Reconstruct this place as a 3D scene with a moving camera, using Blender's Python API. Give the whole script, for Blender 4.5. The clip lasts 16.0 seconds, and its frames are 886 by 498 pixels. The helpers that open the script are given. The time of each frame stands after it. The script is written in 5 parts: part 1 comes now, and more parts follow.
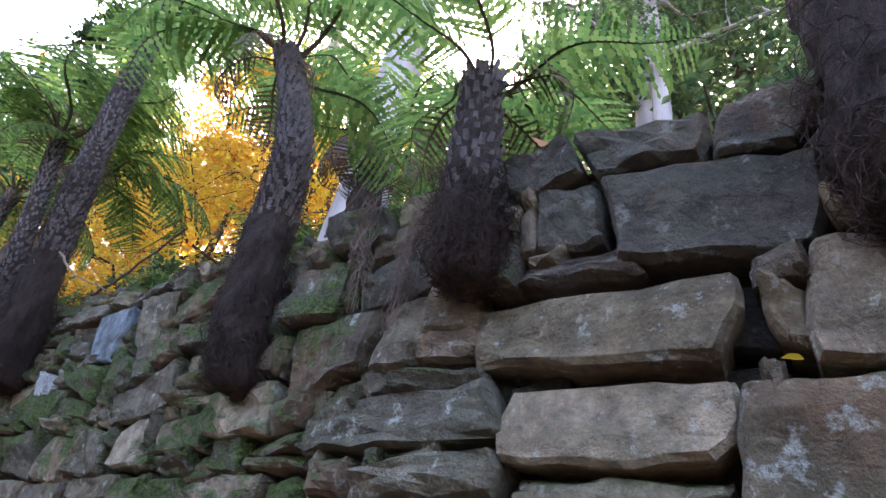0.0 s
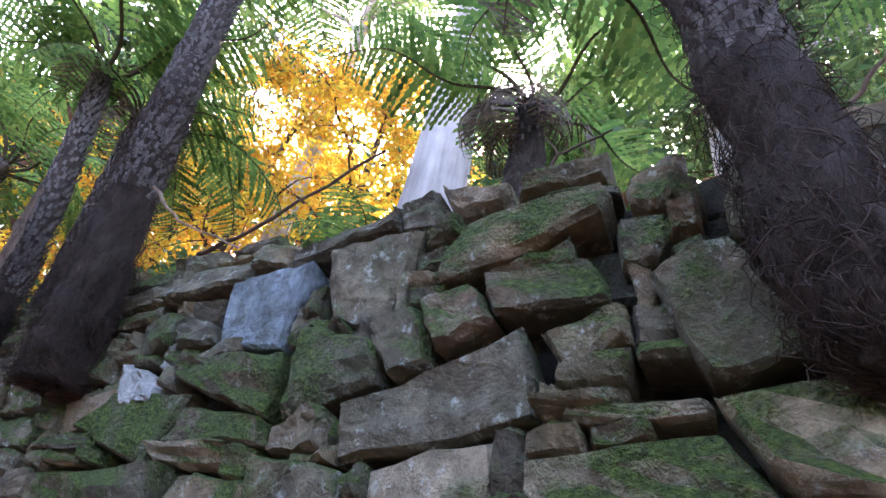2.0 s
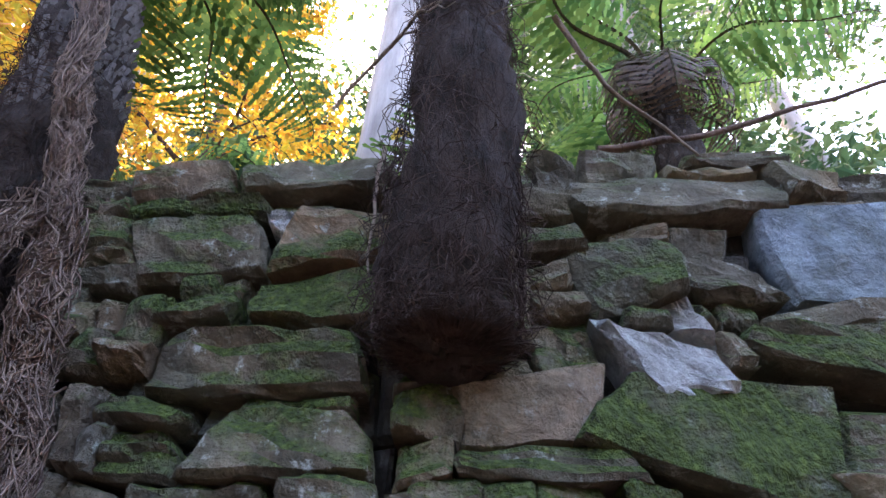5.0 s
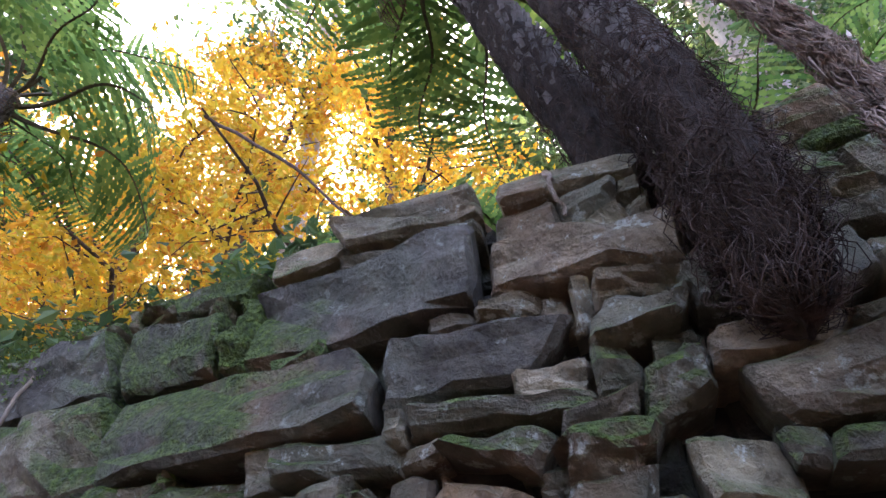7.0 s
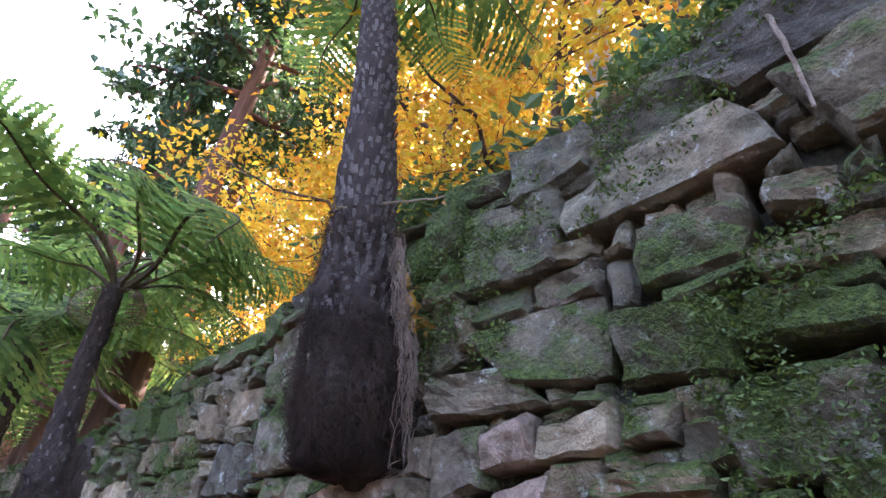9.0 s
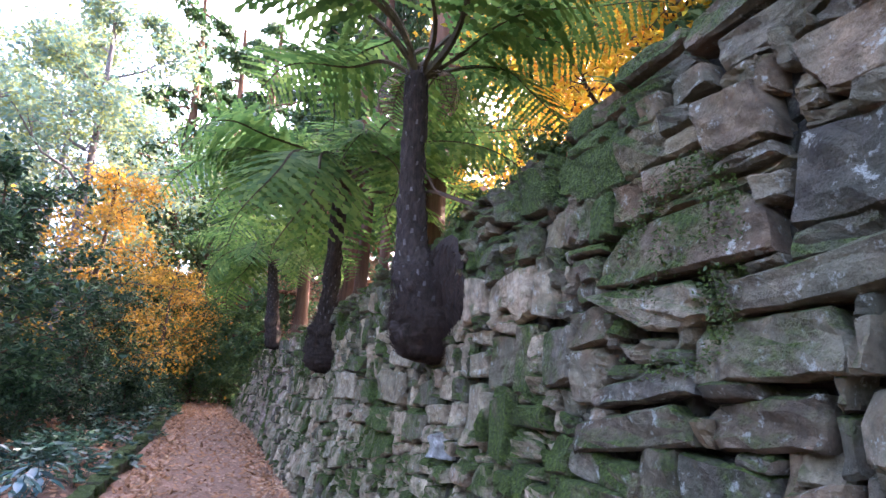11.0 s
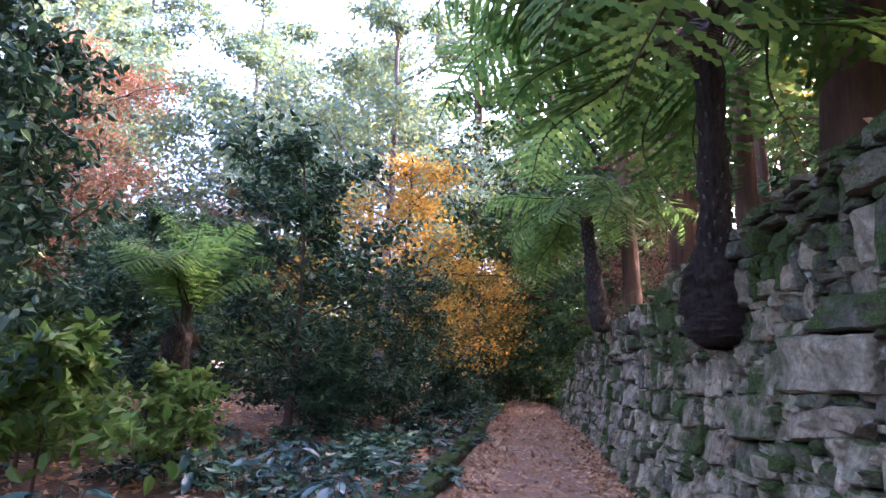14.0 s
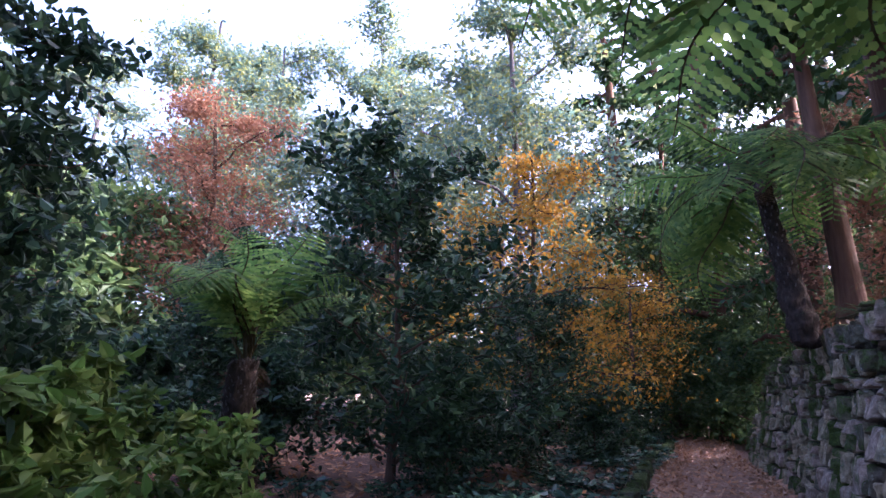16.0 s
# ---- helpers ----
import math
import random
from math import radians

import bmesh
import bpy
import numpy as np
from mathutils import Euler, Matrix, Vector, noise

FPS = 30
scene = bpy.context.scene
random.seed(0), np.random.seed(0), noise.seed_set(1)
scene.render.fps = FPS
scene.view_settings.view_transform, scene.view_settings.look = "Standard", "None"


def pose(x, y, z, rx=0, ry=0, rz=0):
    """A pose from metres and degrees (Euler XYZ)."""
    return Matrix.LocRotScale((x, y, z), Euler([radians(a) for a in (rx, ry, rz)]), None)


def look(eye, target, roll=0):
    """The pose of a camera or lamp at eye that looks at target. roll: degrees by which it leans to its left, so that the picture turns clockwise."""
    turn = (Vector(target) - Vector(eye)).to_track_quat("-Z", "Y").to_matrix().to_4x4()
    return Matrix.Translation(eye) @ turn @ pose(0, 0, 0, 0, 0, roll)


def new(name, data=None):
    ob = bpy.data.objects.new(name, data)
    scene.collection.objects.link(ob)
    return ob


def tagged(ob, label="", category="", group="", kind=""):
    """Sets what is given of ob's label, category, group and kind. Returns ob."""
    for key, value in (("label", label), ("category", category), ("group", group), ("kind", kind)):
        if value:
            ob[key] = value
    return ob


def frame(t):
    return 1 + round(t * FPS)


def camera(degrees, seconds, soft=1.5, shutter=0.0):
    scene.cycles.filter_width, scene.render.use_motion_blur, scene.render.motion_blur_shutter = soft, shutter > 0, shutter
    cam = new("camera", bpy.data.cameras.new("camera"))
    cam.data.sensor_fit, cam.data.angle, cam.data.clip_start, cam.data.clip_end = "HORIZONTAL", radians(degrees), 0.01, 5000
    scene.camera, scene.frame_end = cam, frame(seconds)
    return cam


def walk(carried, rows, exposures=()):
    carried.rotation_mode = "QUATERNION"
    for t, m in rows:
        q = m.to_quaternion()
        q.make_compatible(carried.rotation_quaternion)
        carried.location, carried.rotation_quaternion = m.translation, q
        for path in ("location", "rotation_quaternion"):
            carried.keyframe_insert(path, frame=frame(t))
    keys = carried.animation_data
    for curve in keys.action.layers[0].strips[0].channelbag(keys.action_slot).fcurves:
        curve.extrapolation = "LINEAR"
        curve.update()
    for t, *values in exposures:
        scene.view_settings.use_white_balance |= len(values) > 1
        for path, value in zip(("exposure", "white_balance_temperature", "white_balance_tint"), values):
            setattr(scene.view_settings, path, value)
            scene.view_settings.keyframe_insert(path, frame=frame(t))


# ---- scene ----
cam = camera(77.0, 16.0)
PATH = [
    (0, (-0.289, -4.07, 1.491), (1.039, -3.051, 2.586), 10.3),
    (0.5, (-0.188, -3.532, 1.534), (1.127, -2.552, 2.679), 11.0),
    (1, (-0.098, -3.116, 1.58), (1.209, -2.169, 2.761), 10.6),
    (1.5, (-0.077, -2.73, 1.589), (1.227, -1.814, 2.797), 10.8),
    (2, (-0.051, -2.342, 1.594), (1.264, -1.464, 2.819), 11.3),
    (2.5, (-0.02, -1.954, 1.657), (1.303, -1.102, 2.892), 10.2),
    (3, (-0.075, -1.565, 1.659), (1.263, -0.748, 2.9), 9.6),
    (3.2, (-0.089, -1.406, 1.65), (1.275, -0.619, 2.882), 8.9),
    (5.3, (0.125, 0.083, 1.756), (1.638, 0.025, 3.063), -0.6),
    (5.5, (0.139, 0.216, 1.760), (1.626, 0.134, 3.094), -1.4),
    (6, (0.249, 0.518, 1.761), (1.692, 0.493, 3.146), -3.2),
    (6.5, (0.291, 0.812, 1.743), (1.644, 1.011, 3.202), -1.9),
    (7, (0.232, 1.141, 1.755), (1.607, 1.534, 3.154), -2.3),
    (7.5, (0.293, 1.477, 1.729), (1.599, 2.132, 3.094), -1.6),
    (8, (0.243, 1.819, 1.686), (1.490, 2.737, 2.952), 0.9),
    (8.5, (0.217, 2.193, 1.633), (1.465, 3.284, 2.752), 1.3),
    (9, (0.212, 2.619, 1.512), (1.390, 3.857, 2.551), 4.6),
    (9.5, (0.248, 3.070, 1.527), (1.380, 4.476, 2.388), 5.2),
    (10, (0.316, 3.497, 1.491), (1.331, 5.066, 2.203), 6.1),
    (10.2, (0.302, 3.662, 1.476), (1.254, 5.300, 2.114), 5.9),
    (12.3, (0.085, 6.113, 1.224), (0.301, 8.058, 1.636), 0.9),
    (12.5, (0.079, 6.289, 1.215), (0.215, 8.241, 1.628), 1.1),
    (13, (0.033, 6.763, 1.185), (0.018, 8.718, 1.61), 2.7),
    (13.5, (0.088, 7.225, 1.192), (-0.077, 9.173, 1.614), 3.0),
    (14, (0.084, 7.697, 1.204), (-0.247, 9.625, 1.618), 2.5),
    (14.5, (0.066, 8.153, 1.259), (-0.386, 10.054, 1.684), 1.8),
    (15, (0.075, 8.627, 1.281), (-0.537, 10.476, 1.737), 2.2),
    (15.5, (0.026, 9.112, 1.282), (-0.697, 10.912, 1.767), 1.4),
    (16, (0.063, 9.638, 1.283), (-0.758, 11.391, 1.786), 1.2),
]
walk(cam, [(t, look(eye, target, roll)) for t, eye, target, roll in PATH],
     exposures=[(0, 4.1, 6400, 28), (3, 4.36, 6300, 28), (6, 4.37, 6500, 30), (8, 4.3, 6500, 32), (10, 4.65, 6300, 31), (12.5, 4.05, 6100, 34), (14.5, 3.8, 5800, 37), (16, 3.1, 5500, 40)])

# ---- light ----
world = bpy.data.worlds.new("sky")
scene.world = world
world.use_nodes = True
wn, wl = world.node_tree.nodes, world.node_tree.links
sky = wn.new("ShaderNodeTexSky")
sky.sky_type, sky.sun_disc = "NISHITA", False
SUN_UP, SUN_ROUND = radians(34), radians(62)
sky.sun_elevation, sky.sun_rotation, sky.dust_density, sky.air_density = SUN_UP, SUN_ROUND, 7.0, 1.0
wl.new(sky.outputs[0], wn["Background"].inputs[0])
wn["Background"].inputs[1].default_value = 0.15
sun = new("sun", bpy.data.lights.new("sun", "SUN"))
sun.data.energy, sun.data.angle, sun.data.color = 2.0, radians(0.6), (1.0, 0.9, 0.74)
sun.matrix_world = look((0, 0, 0), (-math.sin(SUN_ROUND) * math.cos(SUN_UP), -math.cos(SUN_ROUND) * math.cos(SUN_UP), -math.sin(SUN_UP)))

rnd = random.Random(7)


# ---- materials ----
def material(name):
    m = bpy.data.materials.new(name)
    m.use_nodes = True
    return m, m.node_tree.nodes, m.node_tree.links, m.node_tree.nodes["Principled BSDF"]


def noise_node(n, l, vec, scale, detail=4, rough=0.6):
    t = n.new("ShaderNodeTexNoise")
    t.inputs["Scale"].default_value, t.inputs["Detail"].default_value, t.inputs["Roughness"].default_value = scale, detail, rough
    l.new(vec, t.inputs["Vector"])
    return t.outputs["Fac"]


def ramp(n, l, fac, stops):
    r = n.new("ShaderNodeValToRGB")
    e = r.color_ramp.elements
    while len(e) < len(stops):
        e.new(0.5)
    for k, (p, c) in zip(e, stops):
        k.position, k.color = p, (*c, 1)
    l.new(fac, r.inputs["Fac"])
    return r.outputs["Color"]


def mix(n, l, fac, a, b, blend="MIX"):
    m = n.new("ShaderNodeMix")
    m.data_type, m.blend_type = "RGBA", blend
    for socket, v in ((m.inputs[0], fac), (m.inputs[6], a), (m.inputs[7], b)):
        if isinstance(v, (int, float)):
            socket.default_value = v
        elif isinstance(v, tuple):
            socket.default_value = (*v, 1)
        else:
            l.new(v, socket)
    return m.outputs[2]


def calc(n, l, op, a, b=0.0, clamp=False):
    m = n.new("ShaderNodeMath")
    m.operation, m.use_clamp = op, clamp
    for socket, v in ((m.inputs[0], a), (m.inputs[1], b)):
        if isinstance(v, (int, float)):
            socket.default_value = v
        else:
            l.new(v, socket)
    return m.outputs[0]


def bump(n, l, bsdf, height, strength, distance):
    b = n.new("ShaderNodeBump")
    b.inputs["Strength"].default_value, b.inputs["Distance"].default_value = strength, distance
    l.new(height, b.inputs["Height"])
    l.new(b.outputs[0], bsdf.inputs["Normal"])


def any_random(n, l):
    o, g = n.new("ShaderNodeObjectInfo"), n.new("ShaderNodeNewGeometry")
    return calc(n, l, "FRACT", calc(n, l, "ADD", o.outputs["Random"], g.outputs["Random Per Island"])), g.outputs["Position"], g.outputs["Normal"]


def stone_material(name, tones, moss=0.5, lichen=0.5):
    m, n, l, b = material(name)
    r, pos, nor = any_random(n, l)
    base = ramp(n, l, r, [(i / max(1, len(tones) - 1), c) for i, c in enumerate(tones)])
    big, fine = noise_node(n, l, pos, 5.0, 5), noise_node(n, l, pos, 27.0, 7, 0.75)
    base = mix(n, l, 0.55, base, ramp(n, l, big, [(0.3, (0.35, 0.33, 0.30)), (0.7, (1.0, 1.0, 1.0))]), "MULTIPLY")
    blotch = noise_node(n, l, pos, 11.0, 4, 0.6)
    base = mix(n, l, 0.8, base, ramp(n, l, blotch, [(0.36, (0.55, 0.54, 0.52)), (0.64, (1.25, 1.25, 1.22))]), "MULTIPLY")
    base = mix(n, l, 0.62, base, ramp(n, l, fine, [(0.32, (0.30, 0.29, 0.27)), (0.68, (1.3, 1.3, 1.27))]), "MULTIPLY")
    rust = ramp(n, l, noise_node(n, l, pos, 2.3, 4), [(0.56, (0, 0, 0)), (0.72, (1, 1, 1))])
    base = mix(n, l, calc(n, l, "MULTIPLY", rust, 0.45), base, (0.27, 0.15, 0.075))
    algae = ramp(n, l, noise_node(n, l, pos, 3.1, 6, 0.7), [(0.45, (0, 0, 0)), (0.62, (1, 1, 1))])
    base = mix(n, l, calc(n, l, "MULTIPLY", algae, 0.4), base, (0.085, 0.10, 0.06))
    spots = ramp(n, l, noise_node(n, l, pos, 16.0, 5, 0.75), [(0.58, (0, 0, 0)), (0.66, (1, 1, 1))])
    base = mix(n, l, calc(n, l, "MULTIPLY", spots, lichen), base, (0.42, 0.46, 0.40))
    xyz = n.new("ShaderNodeSeparateXYZ")
    l.new(nor, xyz.inputs[0])
    where = calc(n, l, "ADD", noise_node(n, l, pos, 1.1, 3), calc(n, l, "MULTIPLY", noise_node(n, l, pos, 7.0, 5, 0.6), 0.5))
    where = calc(n, l, "ADD", where, calc(n, l, "MULTIPLY", xyz.outputs[2], 0.16))
    mask = ramp(n, l, where, [(0.91 - 0.25 * moss, (0, 0, 0)), (1.04 - 0.25 * moss, (1, 1, 1))])
    mosses = ramp(n, l, noise_node(n, l, pos, 60.0, 4), [(0.3, (0.018, 0.030, 0.006)), (0.55, (0.055, 0.090, 0.014)), (0.75, (0.105, 0.155, 0.024))])
    l.new(mix(n, l, mask, base, mosses), b.inputs["Base Color"])
    b.inputs["Roughness"].default_value, b.inputs["Specular IOR Level"].default_value = 0.86, 0.3
    chisel = n.new("ShaderNodeTexVoronoi")
    chisel.inputs["Scale"].default_value = 9.0
    l.new(pos, chisel.inputs["Vector"])
    relief = calc(n, l, "ADD", calc(n, l, "MULTIPLY", noise_node(n, l, pos, 14.0, 8, 0.7), 1.2), calc(n, l, "MULTIPLY", chisel.outputs["Distance"], 1.1))
    flat = n.new("ShaderNodeMapping")
    flat.inputs["Scale"].default_value = (1, 1, 4.5)
    l.new(pos, flat.inputs["Vector"])
    relief = calc(n, l, "ADD", relief, calc(n, l, "MULTIPLY", noise_node(n, l, flat.outputs[0], 5.0, 5, 0.6), 0.4))
    relief = calc(n, l, "ADD", relief, calc(n, l, "MULTIPLY", calc(n, l, "MULTIPLY", mask, noise_node(n, l, pos, 90.0, 3)), 1.0))
    bump(n, l, b, relief, 1.0, 0.045)
    return m


def soil_material(name, tones, scale, relief=0.03):
    m, n, l, b = material(name)
    g = n.new("ShaderNodeNewGeometry")
    pos = g.outputs["Position"]
    c = ramp(n, l, noise_node(n, l, pos, scale, 8, 0.72), [(0.25 + 0.5 * i / (len(tones) - 1), t) for i, t in enumerate(tones)])
    c = mix(n, l, 0.6, c, ramp(n, l, noise_node(n, l, pos, scale * 0.12, 3), [(0.3, (0.5, 0.5, 0.5)), (0.7, (1.1, 1.1, 1.1))]), "MULTIPLY")
    l.new(c, b.inputs["Base Color"])
    b.inputs["Roughness"].default_value = 0.95
    bump(n, l, b, noise_node(n, l, pos, scale * 1.6, 6, 0.7), 1.0, relief)
    return m


def bark_material(name, dark, light, scale=9.0, stretch=0.18, rough=0.9, depth=0.04):
    m, n, l, b = material(name)
    tc, mp = n.new("ShaderNodeNewGeometry"), n.new("ShaderNodeMapping")
    mp.inputs["Scale"].default_value = (1, 1, stretch)
    l.new(tc.outputs["Position"], mp.inputs["Vector"])
    f = noise_node(n, l, mp.outputs[0], scale, 7, 0.7)
    c = ramp(n, l, f, [(0.3, dark), (0.72, light)])
    c = mix(n, l, 0.5, c, ramp(n, l, noise_node(n, l, tc.outputs["Position"], 1.7, 3), [(0.3, (0.5, 0.5, 0.5)), (0.7, (1.2, 1.2, 1.2))]), "MULTIPLY")
    l.new(c, b.inputs["Base Color"])
    b.inputs["Roughness"].default_value = rough
    b.inputs["Specular IOR Level"].default_value = 0.25
    bump(n, l, b, f, 1.0, depth)
    return m


def leaf_material(name, tones, through_light=0.45, gloss=0.5, shine=0.35):
    m, n, l, b = material(name)
    r, pos, _ = any_random(n, l)
    c = ramp(n, l, r, [(i / (len(tones) - 1), t) for i, t in enumerate(tones)])
    c = mix(n, l, 0.5, c, ramp(n, l, noise_node(n, l, pos, 0.9, 3), [(0.3, (0.55, 0.55, 0.55)), (0.7, (1.2, 1.2, 1.2))]), "MULTIPLY")
    l.new(c, b.inputs["Base Color"])
    b.inputs["Roughness"].default_value = gloss
    b.inputs["Specular IOR Level"].default_value = shine
    t, s = n.new("ShaderNodeBsdfTranslucent"), n.new("ShaderNodeMixShader")
    l.new(c, t.inputs[0])
    s.inputs[0].default_value = through_light
    l.new(b.outputs[0], s.inputs[1])
    l.new(t.outputs[0], s.inputs[2])
    l.new(s.outputs[0], n["Material Output"].inputs["Surface"])
    return m


STONE = stone_material("rubble_stone", [(0.176, 0.155, 0.105), (0.297, 0.235, 0.139), (0.121, 0.115, 0.088), (0.319, 0.280, 0.185), (0.176, 0.170, 0.139), (0.275, 0.200, 0.122), (0.094, 0.088, 0.066), (0.418, 0.360, 0.252), (0.231, 0.175, 0.122)], 0.55, 0.65)
BLUE = stone_material("blue_stone", [(0.24, 0.31, 0.36), (0.26, 0.33, 0.38)], 0.0, 0.2)
WHITE = stone_material("pale_stone", [(0.46, 0.50, 0.50), (0.52, 0.54, 0.53)], 0.0, 0.6)
TAN = stone_material("tan_stone", [(0.36, 0.26, 0.16), (0.33, 0.25, 0.17)], 0.15, 0.3)
WARM = stone_material("warm_pale_stone", [(0.363, 0.295, 0.193), (0.528, 0.430, 0.294), (0.275, 0.230, 0.151), (0.572, 0.470, 0.328), (0.418, 0.320, 0.218), (0.462, 0.410, 0.286)], 0.42, 0.55)
# dark stone: carries painted fern shade by the start, real slate tone further on
SHADE_AND_SLATE = stone_material("shade_and_slate_stone", [(0.085, 0.078, 0.06), (0.12, 0.108, 0.084), (0.10, 0.10, 0.088)], 0.45, 0.25)
# inner stones: the shade of the joints is put into this near-black colour
HEART = stone_material("joint_shade_stone", [(0.035, 0.033, 0.028), (0.05, 0.045, 0.036)], 0.2, 0.1)
PINK = stone_material("pink_stone", [(0.42, 0.31, 0.25), (0.44, 0.34, 0.28)], 0.2, 0.4)
STAINED = stone_material("stained_stone", [(0.132, 0.120, 0.084), (0.220, 0.180, 0.118), (0.165, 0.140, 0.109)], 0.78, 0.5)
MOSSY = stone_material("mossy_stone", [(0.115, 0.11, 0.075), (0.155, 0.135, 0.10)], 0.98, 0.4)
# earth core: darkness between the stones is put into its colour
CORE = soil_material("joint_shade_earth", [(0.004, 0.0035, 0.003), (0.012, 0.009, 0.007)], 12.0)
LITTER = soil_material("leaf_litter_earth", [(0.045, 0.028, 0.018), (0.14, 0.075, 0.045), (0.28, 0.16, 0.10)], 16.0)
PATHWAY = soil_material("path_gravel", [(0.13, 0.065, 0.038), (0.30, 0.165, 0.10), (0.48, 0.30, 0.20)], 22.0, 0.03)
BANK = soil_material("bank_earth", [(0.022, 0.018, 0.010), (0.05, 0.042, 0.02), (0.09, 0.07, 0.03)], 10.0)
FIBRE = bark_material("fern_trunk_fibre", (0.008, 0.006, 0.004), (0.060, 0.043, 0.034), 30.0, 0.3, 0.95, 0.03)
FUZZ = bark_material("fern_root_fuzz", (0.008, 0.005, 0.004), (0.080, 0.053, 0.040), 16.0, 0.3, 0.95, 0.01)
SCALES = bark_material("fern_leaf_scars", (0.030, 0.025, 0.022), (0.17, 0.155, 0.145), 40.0, 0.3, 0.9, 0.01)
ROOTS = bark_material("hanging_roots", (0.04, 0.028, 0.02), (0.34, 0.25, 0.19), 40.0, 0.3, 0.9, 0.01)
BARK = bark_material("brown_bark", (0.035, 0.024, 0.018), (0.14, 0.09, 0.062))
RED_BARK = bark_material("redwood_bark", (0.045, 0.022, 0.014), (0.18, 0.095, 0.06), 7.0, 0.08)
PALE_BARK = bark_material("pale_bark", (0.20, 0.185, 0.17), (0.46, 0.43, 0.40), 4.0, 0.12, 0.8, 0.02)
GREY_BARK = bark_material("grey_bark", (0.06, 0.055, 0.06), (0.20, 0.18, 0.185), 8.0, 0.2)
TWIG = bark_material("dry_twig", (0.16, 0.12, 0.085), (0.36, 0.29, 0.22), 30.0, 0.3)
FROND = leaf_material("fern_frond_green", [(0.06, 0.13, 0.034), (0.11, 0.20, 0.045), (0.19, 0.28, 0.07)], 0.66, 0.68)
DEAD = leaf_material("dead_frond_brown", [(0.05, 0.03, 0.02), (0.13, 0.08, 0.045)], 0.2)
RACHIS = bark_material("frond_stem", (0.035, 0.025, 0.012), (0.09, 0.075, 0.03), 20.0)
YELLOW = leaf_material("autumn_yellow_leaf", [(0.60, 0.34, 0.020), (0.66, 0.43, 0.03), (0.52, 0.44, 0.04), (0.62, 0.22, 0.02), (0.42, 0.38, 0.04)], 0.55)
ORANGE = leaf_material("autumn_orange_leaf", [(0.42, 0.20, 0.02), (0.50, 0.28, 0.03), (0.30, 0.16, 0.03), (0.24, 0.20, 0.04)], 0.5)
RUST = leaf_material("rust_red_leaf", [(0.22, 0.10, 0.06), (0.30, 0.15, 0.085), (0.20, 0.11, 0.07)], 0.5)
GREEN = leaf_material("mid_green_leaf", [(0.045, 0.095, 0.04), (0.08, 0.145, 0.05), (0.13, 0.185, 0.06)], 0.5)
# distance haze is put into these pale blue-green leaf colours
HAZE = leaf_material("haze_tinted_leaf", [(0.09, 0.18, 0.16), (0.14, 0.23, 0.17), (0.26, 0.29, 0.08), (0.11, 0.20, 0.22)], 0.45)
LIME = leaf_material("bright_green_leaf", [(0.07, 0.15, 0.025), (0.11, 0.20, 0.04), (0.15, 0.20, 0.04)], 0.5)
DARK = leaf_material("glossy_dark_leaf", [(0.014, 0.038, 0.022), (0.028, 0.066, 0.034), (0.06, 0.115, 0.045)], 0.28, 0.42, 0.2)
NEEDLE = leaf_material("conifer_spray", [(0.020, 0.055, 0.020), (0.035, 0.085, 0.028), (0.06, 0.11, 0.035)], 0.35)
FALLEN = leaf_material("fallen_leaf", [(0.44, 0.22, 0.11), (0.54, 0.35, 0.23), (0.32, 0.14, 0.065), (0.50, 0.26, 0.12), (0.21, 0.10, 0.05)], 0.15, 0.7)
WALL_GREEN = leaf_material("creeping_wall_leaf", [(0.035, 0.065, 0.014), (0.07, 0.12, 0.022), (0.10, 0.16, 0.03)], 0.25)
BROAD = leaf_material("broad_glossy_leaf", [(0.022, 0.065, 0.060), (0.04, 0.095, 0.09), (0.06, 0.13, 0.13)], 0.2, 0.18, 0.6)
IVY = leaf_material("groundcover_leaf", [(0.018, 0.050, 0.034), (0.035, 0.080, 0.048), (0.06, 0.12, 0.06)], 0.2, 0.25)


# ---- mesh helpers ----
def mesh_of(name, verts, faces, mat, smooth=True):
    me = bpy.data.meshes.new(name)
    me.from_pydata([tuple(v) for v in verts], [], faces)
    me.materials.append(mat)
    if smooth:
        me.polygons.foreach_set("use_smooth", [True] * len(me.polygons) if smooth is True else smooth)
    me.update()
    return me


def part(name, data, parent, label=""):
    ob = new(name, data)
    ob.parent = parent
    if label:
        ob["label"] = label
    return ob


def tube(verts, faces, pts, radii, sides=8, wobble=0.0, r=rnd, cap=True):
    """Adds a tapered tube along pts to verts and faces."""
    base = len(verts)
    pts = [Vector(p) for p in pts]
    for i, (p, rad) in enumerate(zip(pts, radii)):
        d = (pts[min(i + 1, len(pts) - 1)] - pts[max(i - 1, 0)]).normalized()
        a = d.cross(Vector((0.31, 0.95, 0.05))).normalized()
        b = d.cross(a)
        for k in range(sides):
            w = 2 * math.pi * k / sides
            q = rad * (1 + wobble * r.uniform(-1, 1))
            verts.append(p + a * (math.cos(w) * q) + b * (math.sin(w) * q))
    for i in range(len(pts) - 1):
        for k in range(sides):
            k2 = (k + 1) % sides
            faces.append((base + i * sides + k, base + i * sides + k2, base + (i + 1) * sides + k2, base + (i + 1) * sides + k))
    if cap:
        faces.append(tuple(base + k for k in range(sides)))
        faces.append(tuple(base + (len(pts) - 1) * sides + k for k in reversed(range(sides))))


